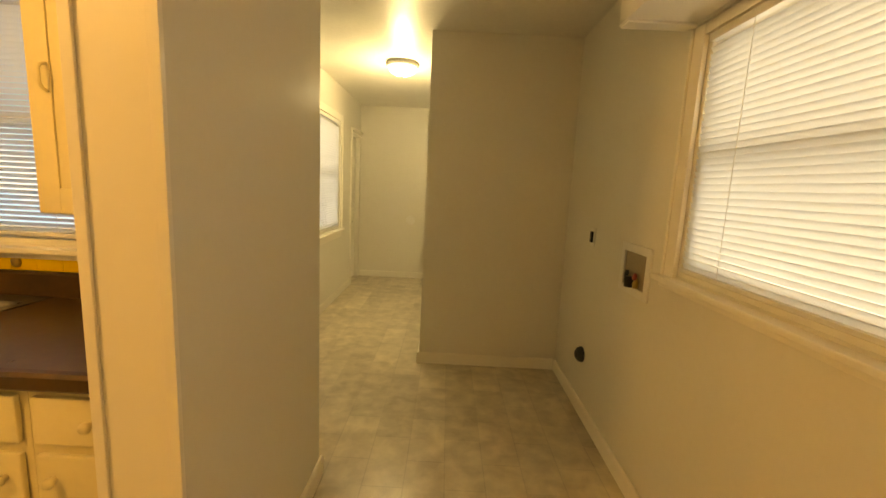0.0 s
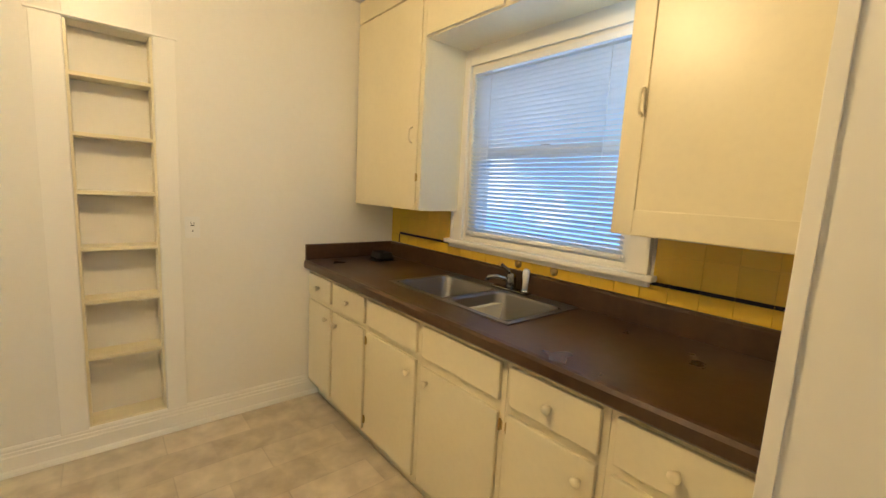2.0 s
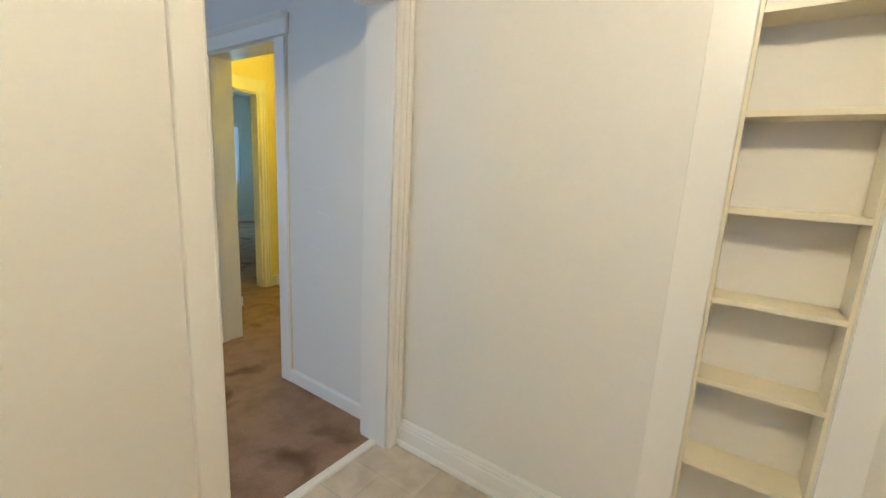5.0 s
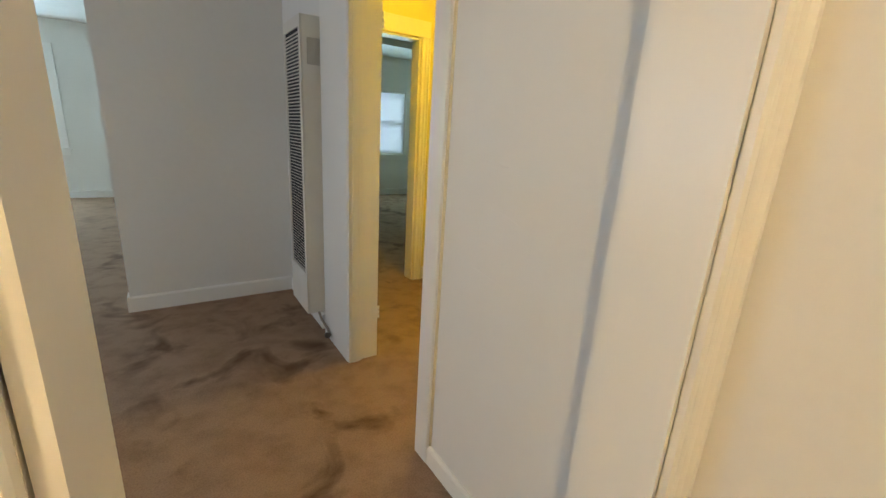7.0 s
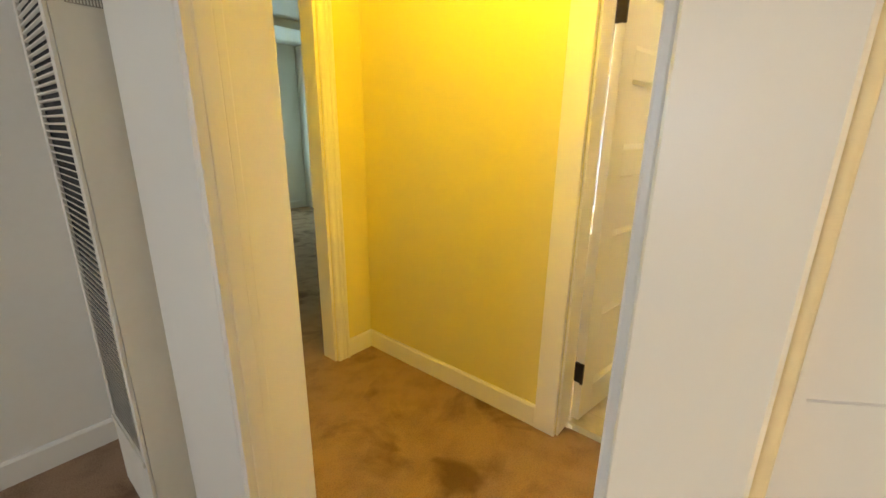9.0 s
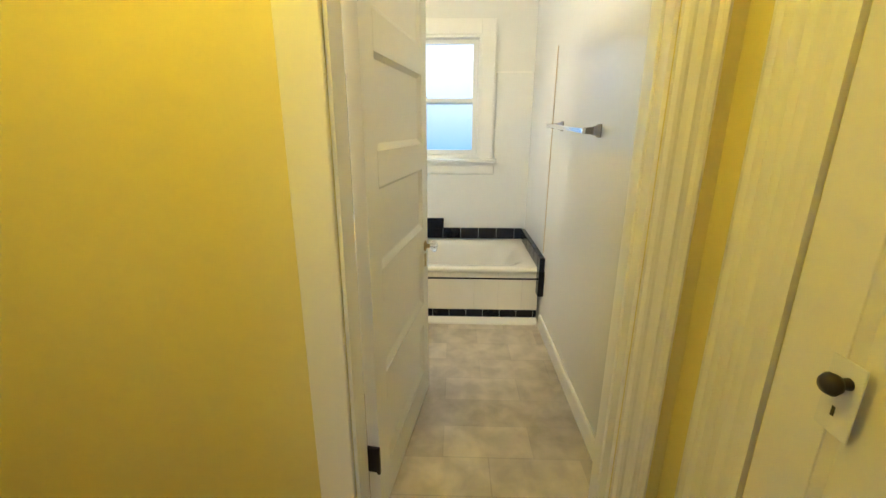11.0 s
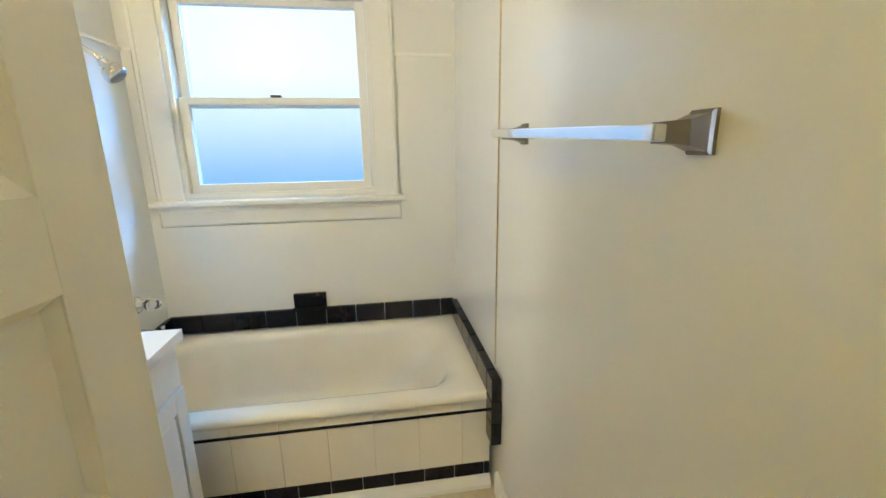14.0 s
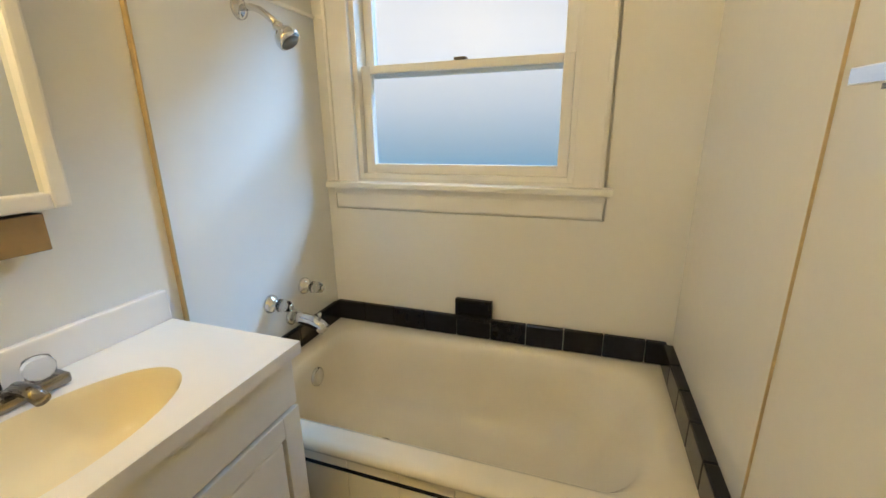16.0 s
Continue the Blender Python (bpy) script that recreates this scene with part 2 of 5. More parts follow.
BLACKTILE = mat("black_glazed_tile", (0.008, 0.008, 0.011), 0.12, spec=0.3, grain=0.3, scale=40, tint=(0.02, 0.02, 0.026), stain=0.2, vary=0.3)
WGROUT = mat("cream_grout", (0.74, 0.69, 0.58), 0.7, grain=0.3, scale=90)
GROUT = mat("grey_grout", (0.42, 0.40, 0.36), 0.8, grain=0.4, scale=90)
YELLOWTILE = mat("yellow_glazed_tile", (0.74, 0.50, 0.05), 0.16, grain=0.1, scale=30, stain=0.15, tint=(0.60, 0.38, 0.03), vary=0.06)
PORCELAIN = mat("cream_porcelain_enamel", (0.82, 0.77, 0.66), 0.14, grain=0.06, scale=25, stain=0.18, stain_scale=5, tint=(0.70, 0.62, 0.47))
MARBLE = mat("cultured_marble", (0.84, 0.82, 0.80), 0.16, grain=0.06, scale=20, stain=0.1, tint=(0.76, 0.73, 0.68))
BOWL = mat("cream_basin_gelcoat", (0.82, 0.72, 0.50), 0.2, grain=0.06, scale=20, stain=0.2, tint=(0.72, 0.60, 0.36))
WHITEPL = mat("white_plastic", (0.80, 0.79, 0.76), 0.35, grain=0.05, scale=40)
BLACKPL = mat("black_plastic", (0.015, 0.014, 0.013), 0.4, grain=0.1, scale=60)
REDPL = mat("red_valve_plastic", (0.25, 0.03, 0.02), 0.4)
BEIGEM = mat("beige_enamelled_sheet_metal", (0.76, 0.72, 0.62), 0.38, grain=0.1, scale=50, stain=0.2, stain_scale=5, tint=(0.62, 0.57, 0.46))
DARKV = mat("heater_inside_shade", (0.02, 0.02, 0.02), 0.7)
WOODB = mat("varnished_wood", (0.30, 0.20, 0.09), 0.4, grain=0.5, scale=18, stain=0.4)
BLIND = blind_mat("white_blind_slat")
PANE = glass("clear_window_glass", (0.95, 0.98, 1.0), 0.0, 1.05)
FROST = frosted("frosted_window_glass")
CRYSTAL = glass("clear_acrylic", (0.95, 0.95, 0.95), 0.03, 1.45)
MIRROR = mat("mirror_silvering", (0.86, 0.88, 0.87), 0.02, 1.0)
LENS = lamp_glow("lit_lamp_bowl", (1.0, 0.93, 0.80), 5)
LENSY = lamp_glow("lit_amber_lamp_bowl", (1.0, 0.70, 0.05), 8)
LENSW = lamp_glow("lit_warm_lamp_bowl", (1.0, 0.72, 0.36), 9)


# ---------- builders ----------
def box(bm, x0, x1, y0, y1, z0, z1):
    v = [bm.verts.new((x, y, z)) for x in (x0, x1) for y in (y0, y1) for z in (z0, z1)]
    for f in ((0, 1, 3, 2), (4, 6, 7, 5), (0, 4, 5, 1), (2, 3, 7, 6), (0, 2, 6, 4), (1, 5, 7, 3)):
        bm.faces.new([v[i] for i in f])
    return v


def block(x0, x1, y0, y1, z0, z1, bevel=0.0, segs=2):
    bm = bmesh.new()
    box(bm, min(x0, x1), max(x0, x1), min(y0, y1), max(y0, y1), min(z0, z1), max(z0, z1))
    if bevel:
        bmesh.ops.bevel(bm, geom=list(bm.edges), offset=bevel, segments=segs, affect="EDGES", profile=0.6)
    return bm


def boxes(*items, bevel=0.0):
    bm = bmesh.new()
    for it in items:
        b = block(*it, bevel=bevel)
        me = bpy.data.meshes.new("tmp")
        b.to_mesh(me)
        b.free()
        bm.from_mesh(me)
        bpy.data.meshes.remove(me)
    return bm


def prism(profile, a, b, axis="x"):
    """Extrudes a closed profile of (u, v) from a to b along an axis; u, v are the next two axes in order (x: y, z; y: x, z; z: x, y)."""
    bm = bmesh.new()
    put = {"x": lambda s, u, v: (s, u, v), "y": lambda s, u, v: (u, s, v), "z": lambda s, u, v: (u, v, s)}[axis]
    ends = [[bm.verts.new(put(s, u, v)) for u, v in profile] for s in (a, b)]
    n = len(profile)
    for i in range(n):
        bm.faces.new((ends[0][i], ends[0][(i + 1) % n], ends[1][(i + 1) % n], ends[1][i]))
    bm.faces.new(ends[0][::-1])
    bm.faces.new(ends[1])
    bmesh.ops.recalc_face_normals(bm, faces=bm.faces)
    return bm


def lathe(profile, centre=(0, 0, 0), axis=(0, 0, 1), seg=24):
    """Turns a profile of (radius, height) about an axis through centre."""
    bm = bmesh.new()
    q = Vector((0, 0, 1)).rotation_difference(Vector(axis))
    rings = []
    for r, h in profile:
        rings.append([bm.verts.new(Vector(centre) + q @ Vector((r * math.cos(2 * math.pi * k / seg), r * math.sin(2 * math.pi * k / seg), h))) for k in range(seg)])
    for a, b in zip(rings, rings[1:]):
        for k in range(seg):
            bm.faces.new((a[k], a[(k + 1) % seg], b[(k + 1) % seg], b[k]))
    bm.faces.new(rings[0][::-1])
    bm.faces.new(rings[-1])
    bmesh.ops.recalc_face_normals(bm, faces=bm.faces)
    for f in bm.faces:
        f.smooth = True
    return bm


def tube(points, radius, seg=12):
    bm = bmesh.new()
    pts = [Vector(p) for p in points]
    rings = []
    side = None
    for i, p in enumerate(pts):
        d = (pts[min(i + 1, len(pts) - 1)] - pts[max(i - 1, 0)]).normalized()
        if side is None:
            side = d.orthogonal().normalized()
        side = (side - d * side.dot(d)).normalized()
        up = d.cross(side)
        rings.append([bm.verts.new(p + radius * (side * math.cos(2 * math.pi * k / seg) + up * math.sin(2 * math.pi * k / seg))) for k in range(seg)])
    for a, b in zip(rings, rings[1:]):
        for k in range(seg):
            bm.faces.new((a[k], a[(k + 1) % seg], b[(k + 1) % seg], b[k]))
    bm.faces.new(rings[0][::-1])
    bm.faces.new(rings[-1])
    bmesh.ops.recalc_face_normals(bm, faces=bm.faces)
    for f in bm.faces:
        f.smooth = True
    return bm


SITE = [Matrix()]     # the frame in which the things being built are measured


def part(name, bm, material, parent=None, label=""):
    """Links a bmesh as one mesh object under a thing or a part."""
    me = bpy.data.meshes.new(name)
    bm.transform(SITE[0])
    bmesh.ops.recalc_face_normals(bm, faces=bm.faces)
    bm.to_mesh(me)
    bm.free()
    me.materials.append(material)
    ob = new(name, me)
    if parent:
        ob.parent = parent
        ob.matrix_parent_inverse = parent_world(parent).inverted()
    if label:
        ob["label"] = label
    return ob


def parent_world(ob):
    m = ob.matrix_basis.copy()
    while ob.parent:
        m = ob.parent.matrix_basis @ ob.matrix_parent_inverse @ m
        ob = ob.parent
    return m


def thing(name, place, label, category, group="", kind=""):
    ob = new(name)
    ob.location = SITE[0] @ Vector(place)
    ob.empty_display_size = 0.05
    return tagged(ob, label, category, group, kind)


def setting(name, bm, material, label, category):
    return tagged(part(name, bm, material), label, category, kind="structure")


def twin(ob, parent, m=None):
    """Another object on the same mesh, under the same parent, moved by m."""
    o = new(ob.name.split(".")[0], ob.data)
    o.parent = parent
    o.matrix_parent_inverse = parent_world(parent).inverted()
    o.matrix_basis = m or Matrix()
    return o


# ---------- the large structure ----------
H = 2.57          # ceiling height
WX = -2.04        # kitchen's west wall, and the living room's
NY = 2.86         # kitchen's north wall
EX = 2.09         # east wall of kitchen and laundry


def wall_x(name, x0, x1, y0, y1, holes, material, label, z1=H + 0.05):
    """A wall between x0 and x1 that runs along y, with openings (y0, y1, z0, z1)."""
    items, y = [], y0
    for a, b, za, zb in sorted(holes):
        items.append((x0, x1, y, a, 0, z1))
        if za > 0:
            items.append((x0, x1, a, b, 0, za))
        items.append((x0, x1, a, b, zb, z1))
        y = b
    items.append((x0, x1, y, y1, 0, z1))
    return setting(name, boxes(*items), material, label, "wall")


def wall_y(name, y0, y1, x0, x1, holes, material, label, z1=H + 0.05):
    items, x = [], x0
    for a, b, za, zb in sorted(holes):
        items.append((x, a, y0, y1, 0, z1))
        if za > 0:
            items.append((a, b, y0, y1, 0, za))
        items.append((a, b, y0, y1, zb, z1))
        x = b
    items.append((x, x1, y0, y1, 0, z1))
    return setting(name, boxes(*items), material, label, "wall")


setting("floor_kitchen", boxes((-2.2, 2.2, -0.20, 3.0, -0.12, 0), (-0.4, 2.2, 3.0, 7.7, -0.12, 0)), VINYL, "mottled tan stone-print sheet vinyl floor, kitchen and laundry", "floor")
setting("floor_bathroom", block(-6.06, -3.42, -2.44, -0.65, -0.12, 0), VINYL, "mottled grey-beige stone-print vinyl bathroom floor", "floor")
setting("floor_carpet", boxes((-2.2, 2.2, -8.55, -0.20, -0.12, 0.006), (-3.42, -2.2, -3.1, -0.60, -0.12, 0.006), (-6.05, -2.2, -7.95, -3.1, -0.12, 0.006)), CARPET, "worn stained brown wall-to-wall carpet", "carpet")
setting("ground", block(-60, 60, -60, 60, -0.5, -0.3), mat("dry_ground", (0.16, 0.14, 0.09), 0.9, grain=0.5, scale=3), "plain ground outside the house", "ground")
setting("ceiling_kitchen", block(-2.2, 2.25, -0.28, 3.05, H, H + 0.1), CEIL, "painted kitchen ceiling", "ceiling")
setting("ceiling_laundry", block(-0.4, 2.25, 3.05, 7.75, H, H + 0.1), CEIL, "glossy painted laundry ceiling", "ceiling")
setting("ceiling_living", block(-2.2, 2.25, -8.6, -0.28, H, H + 0.1), CEIL, "painted living room ceiling", "ceiling")
setting("ceiling_hall", block(-3.42, -2.2, -3.03, -0.60, H, H + 0.1), CEIL, "painted hall ceiling", "ceiling")
setting("ceiling_bathroom", block(-6.06, -3.42, -2.44, -0.60, H, H + 0.1), CEIL, "painted bathroom ceiling", "ceiling")
setting("ceiling_bedroom", block(-6.1, -2.12, -8.0, -3.03, 2.70, 2.80), CEIL, "painted bedroom ceiling", "ceiling")

# kitchen and living west wall; niche recess y 1.105..1.43, hall opening y -1.90..-1.09
wall_x("wall_kitchen_west", WX - 0.165, WX, -0.28, 3.05, [(1.105, 1.43, 0.11, 2.07)], PAINT, "cream painted kitchen wall with shelf niche")
setting("niche_back", block(WX - 0.165, WX - 0.135, 1.105, 1.43, 0.11, 2.07), PAINT, "cream back board of the shelf niche", "wall")
wall_x("wall_living_west", WX - 0.165, WX - 0.006, -2.98, -0.28, [(-1.900, -1.100, 0, 2.055)], PLASTER, "off-white wall with scuffs beside the hall opening")
wall_x("wall_bedroom_east", WX - 0.165, WX - 0.006, -8.4, -2.98, [], PAINT, "off-white painted wall", 2.75)
wall_y("wall_kitchen_north", NY, NY + 0.19, -2.2, 0.41, [(-1.27, -0.25, 1.13, 2.11)], PAINT, "cream painted wall behind the sink counter")
wall_x("partition", 0.41, 0.58, 2.05, NY + 0.19, [], GLOSS, "glossy off-white partition between kitchen and laundry")
wall_y("wall_porch_south", NY + 0.19 - 0.02, NY + 0.21, -0.35, 0.40, [], SATIN, "painted return wall in the laundry")
wall_x("wall_laundry_west", -0.35, -0.20, NY + 0.21, 7.7, [(5.20, 6.33, 0.87, 2.16), (6.98, 7.50, 0, 2.10)], SATIN, "cream painted laundry wall with window and back door")
wall_y("wall_laundry_north", 7.55, 7.70, -0.20, EX + 0.15, [], SATIN, "cream painted end wall of the laundry")
wall_x("wall_east", EX, EX + 0.15, -0.30, 7.55, [(1.15, 2.86, 1.13, 2.05)], SATIN, "cream painted east wall with wide window")
setting("closet_block", boxes((0.975, EX, 4.44, 4.56, 0, H), (0.975, 1.09, 4.56, 7.55, 0, H)), SATIN, "cream painted closet walls projecting into the laundry", "wall")
wall_y("wall_kitchen_south", -0.28, -0.11, WX, EX, [(-1.96, -1.17, 0, 2.06)], PAINT, "cream painted wall with opening to the living room")

# living room
wall_y("wall_stub", -3.305, -3.185, WX - 0.006, -0.958, [], PAINT, "off-white painted wing wall in the living room")
wall_y("wall_living_south", -8.55, -8.40, WX - 0.165, EX + 0.15, [(0.05, 1.95, 0.78, 2.13)], PAINT, "pale painted living room wall with window")
wall_x("wall_living_east", EX, EX + 0.15, -8.40, -0.30, [(-2.85, -1.55, 0.92, 2.0)], PAINT, "pale painted living room side wall")

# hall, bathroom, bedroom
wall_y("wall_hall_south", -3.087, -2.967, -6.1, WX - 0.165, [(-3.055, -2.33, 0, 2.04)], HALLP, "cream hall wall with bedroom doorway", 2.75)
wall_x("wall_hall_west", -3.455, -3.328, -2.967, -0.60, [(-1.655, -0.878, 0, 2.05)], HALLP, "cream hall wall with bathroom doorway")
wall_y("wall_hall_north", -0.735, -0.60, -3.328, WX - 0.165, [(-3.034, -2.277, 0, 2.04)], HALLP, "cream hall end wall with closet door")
# unseen board added to keep daylight from leaking in round the closet door
setting("closet_light_stop", block(-3.328, WX - 0.165, -0.598, -0.55, 0, H), PAINT, "unseen board added behind the closet door to stop light leaks", "wall")
wall_y("wall_bathroom_north", -0.735, -0.60, -6.06, -3.455, [], GLOSS, "glossy cream bathroom wall with towel bar")
wall_y("wall_bathroom_south", -2.44, -2.270, -6.06, -3.455, [], GLOSS, "glossy cream bathroom wall behind the vanity")
wall_x("wall_bathroom_west", -6.06, -5.913, -2.270, -0.735, [(-2.094, -1.154, 1.141, 2.093)], GLOSS, "cream bathroom wall with frosted window over the tub")
wall_x("wall_bedroom_west", -6.10, -5.92, -7.95, -3.087, [], PAINT, "pale bedroom wall", 2.75)
wall_y("wall_bedroom_south", -7.95, -7.80, -5.92, WX - 0.165, [(-5.50, -4.58, 0.85, 2.075)], PAINT, "pale bedroom wall with window", 2.75)


def plain_base(name, axis, fixed, out, a, b, h=0.105, t=0.016, z0=0.0):
    """A flat baseboard with an eased top, on the face at fixed, towards out (+1 or -1)."""
    f, g = fixed + out * 0.001, fixed + out * t
    prof = [(f, z0), (g, z0), (g, h - 0.012), (g - out * 0.006, h), (f, h)]
    return setting(name, prism(prof, a, b, "x" if axis == "x" else "y"), TRIM, "white painted baseboard", "baseboard")


def tall_base(name, axis, fixed, out, a, b, h=0.135):
    """An old moulded baseboard with a stepped cap and a shoe moulding."""
    o = lambda d: fixed + out * d
    prof = [(o(0.001), 0.0), (o(0.034), 0.0), (o(0.034), 0.010), (o(0.030), 0.022), (o(0.022), 0.028), (o(0.022), h - 0.045),
            (o(0.018), h - 0.040), (o(0.018), h - 0.026), (o(0.013), h - 0.022), (o(0.013), h - 0.010), (o(0.008), h), (o(0.001), h)]
    return setting(name, prism(prof, a, b, "x" if axis == "x" else "y"), TRIM, "white moulded baseboard with shoe moulding", "baseboard")


tall_base("baseboard_kitchen_west", "y", WX, 1, -0.10, 2.30)
tall_base("baseboard_kitchen_south", "x", -0.11, 1, -1.07, EX - 0.03)
plain_base("baseboard_living_west", "y", WX - 0.006, 1, -1.002, -0.32, h=0.09)
plain_base("baseboard_stub", "x", -3.185, 1, WX, -0.958, h=0.117)
plain_base("baseboard_stub_end", "y", -0.958, 1, -3.305, -3.170, h=0.117)
plain_base("baseboard_living_south", "x", -8.40, 1, WX, EX, h=0.12)
plain_base("baseboard_heater_wall", "y", WX - 0.006, 1, -3.168, -2.36)
plain_base("baseboard_hall_west", "y", -3.328, 1, -2.951, -1.762, h=0.12)
plain_base("baseboard_hall_south", "x", -2.967, 1, -3.327, -3.127, h=0.12)
plain_base("baseboard_bedroom_south", "x", -7.80, 1, -5.91, WX - 0.18, h=0.13)
plain_base("baseboard_bedroom_west", "y", -5.92, 1, -7.78, -3.09, h=0.13)
plain_base("baseboard_partition", "y", 0.58, 1, 2.07, 3.07, h=0.10)
plain_base("baseboard_laundry_west", "y", -0.20, 1, 3.10, 6.92, h=0.09)
plain_base("baseboard_laundry_north", "x", 7.55, -1, -0.18, 0.96, h=0.09)
plain_base("baseboard_closet_south", "x", 4.44, -1, 0.955, EX - 0.018, h=0.09)
plain_base("baseboard_closet_west", "y", 0.975, -1, 4.42, 7.53, h=0.09)
plain_base("baseboard_east", "y", EX, -1, -0.09, 4.42, h=0.09)
plain_base("baseboard_bathroom_north", "x", -0.735, -1, -5.05, -3.56, h=0.10)
setting("trim_threshold_bathroom", prism([(-3.458, 0.001), (-3.408, 0.001), (-3.411, 0.010), (-3.433, 0.014), (-3.455, 0.010)], -1.642, -0.891, "y"), CHROME, "worn metal carpet edge strip at the bathroom door", "trim")
setting("trim_threshold_kitchen", prism([(-0.215, 0.001), (-0.165, 0.001), (-0.170, 0.010), (-0.19, 0.013), (-0.210, 0.010)], -1.96, -1.17, "x"), TRIM, "pale carpet edge strip at the kitchen opening", "trim")


def flute(width, t=0.022):
    """The section of a moulded door casing, across its width."""
    w = width
    return [(0, 0), (w, 0), (w, t), (w * 0.90, t + 0.006), (w * 0.80, t + 0.004), (w * 0.74, t - 0.006), (w * 0.62, t - 0.004), (w * 0.52, t), (w * 0.44, t - 0.006),
            (w * 0.30, t - 0.008), (w * 0.20, t - 0.004), (w * 0.10, t - 0.003), (0, t - 0.008)]


def casing(name, axis, fixed, out, edge, way, width, z0, z1, material=TRIM, fluted=True, label="white painted door casing"):
    """An upright casing board on the face at fixed (axis: the wall's normal), from edge outwards in the direction way."""
    prof = flute(width) if fluted else [(0, 0), (width, 0), (width, 0.014), (width - 0.003, 0.018), (0.003, 0.018), (0, 0.014)]
    pts = []
    for u, d in prof:
        a, b = edge + way * u, fixed + out * (d + 0.001)
        pts.append((b, a) if axis == "x" else (a, b))
    return setting(name, prism(pts, z0, z1, "z"), material, label, "trim")


def head(name, axis, fixed, out, a, b, z0, h, material=TRIM, label="white painted head casing", cap=True):
    """A head board over an opening, with a projecting cap."""
    o = lambda d: fixed + out * d
    if cap:
        prof = [(o(0.001), z0), (o(0.022), z0), (o(0.022), z0 + h * 0.70), (o(0.034), z0 + h * 0.78), (o(0.045), z0 + h * 0.90), (o(0.045), z0 + h), (o(0.001), z0 + h)]
    else:
        prof = [(o(0.001), z0), (o(0.018), z0), (o(0.018), z0 + h), (o(0.001), z0 + h)]
    return setting(name, prism(prof, a, b, "x" if axis == "y" else "y"), material, label, "trim")


# fine plaster cracks beside the hall opening
for pts in ([(-0.99, 1.223), (-0.938, 1.242), (-0.884, 1.248), (-0.842, 1.250), (-0.785, 1.248), (-0.70, 1.240)], [(-0.814, 0.912), (-0.749, 0.904), (-0.701, 0.897), (-0.654, 0.889)], [(-0.751, 1.117), (-0.677, 1.102), (-0.635, 1.089)]):
    setting("wall_crack", tube([(WX - 0.0066, y, z) for y, z in pts], 0.0013, 6), PLASTER, "raised hairline crack in the painted plaster", "wall")
# kitchen to living opening
casing("trim_kitchen_opening_east", "y", -0.11, 1, -1.17, 1, 0.085, 0, 2.06, fluted=False)
casing("trim_kitchen_opening_west", "y", -0.11, 1, -1.955, -1, 0.083, 0, 2.06)
head("trim_kitchen_opening_head", "y", -0.11, 1, -2.035, -1.07, 2.062, 0.12)
casing("trim_kitchen_opening_living_west", "y", -0.28, -1, -1.955, -1, 0.08, 0, 2.06)
casing("trim_kitchen_opening_living_east", "y", -0.28, -1, -1.17, 1, 0.085, 0, 2.06)
head("trim_kitchen_opening_living_head", "y", -0.28, -1, -2.035, -1.07, 2.062, 0.12)
setting("trim_kitchen_opening_jamb", boxes((-1.958, -1.944, -0.278, -0.112, 0, 2.058), (-1.186, -1.172, -0.278, -0.112, 0, 2.058), (-1.944, -1.186, -0.278, -0.112, 2.044, 2.058)), TRIM, "white painted jamb lining", "trim")
# hall opening
casing("trim_hall_opening_near", "x", WX - 0.006, 1, -1.098, 1, 0.092, 0, 2.045, fluted=False)
setting("trim_hall_opening_caulk", tube([(WX - 0.005, -1.003, 0.0), (WX - 0.005, -1.0025, 0.7), (WX - 0.005, -1.004, 1.4), (WX - 0.005, -1.003, 2.05)], 0.007, 8), mat("yellowed_caulk", (0.80, 0.70, 0.46), 0.45, grain=0.2, scale=40), "yellowed caulk bead beside the hall casing", "trim")
casing("trim_hall_opening_far", "x", WX - 0.006, 1, -1.888, -1, 0.405, 0, 2.055, fluted=False)
head("trim_hall_opening_head", "x", WX - 0.006, 1, -2.36, -0.985, 2.057, 0.11)
setting("trim_hall_opening_jamb", boxes((-2.209, -2.030, -1.899, -1.884, 0, 2.053), (-2.105, -2.030, -1.884, -1.872, 0, 2.04), (-2.085, -2.050, -1.872, -1.868, 0, 2.04), (-2.209, -2.048, -1.112, -1.101, 0, 2.053), (-2.209, -2.048, -1.884, -1.112, 2.041, 2.053), bevel=0.003), TRIM, "white painted jamb lining with stop", "trim")
# bedroom doorway
casing("trim_bedroom_door_west", "y", -2.967, 1, -3.055, -1, 0.078, 0, 2.04)
casing("trim_bedroom_door_east", "y", -2.967, 1, -2.33, 1, 0.095, 0, 2.04)
head("trim_bedroom_door_head", "y", -2.967, 1, -3.13, -2.235, 2.042, 0.12, cap=False)
setting("trim_bedroom_door_jamb", boxes((-3.054, -3.037, -3.085, -2.969, 0, 2.038), (-2.348, -2.332, -3.085, -2.969, 0, 2.038), (-3.037, -2.348, -3.085, -2.969, 2.024, 2.038)), TRIM, "white painted jamb lining with stop", "trim")
# bathroom doorway
casing("trim_bathroom_door_south", "x", -3.328, 1, -1.655, -1, 0.105, 0, 2.05, fluted=False)
casing("trim_bathroom_door_north", "x", -3.328, 1, -0.878, 1, 0.095, 0, 2.05)
head("trim_bathroom_door_head", "x", -3.328, 1, -1.765, -0.78, 2.052, 0.12, cap=False)
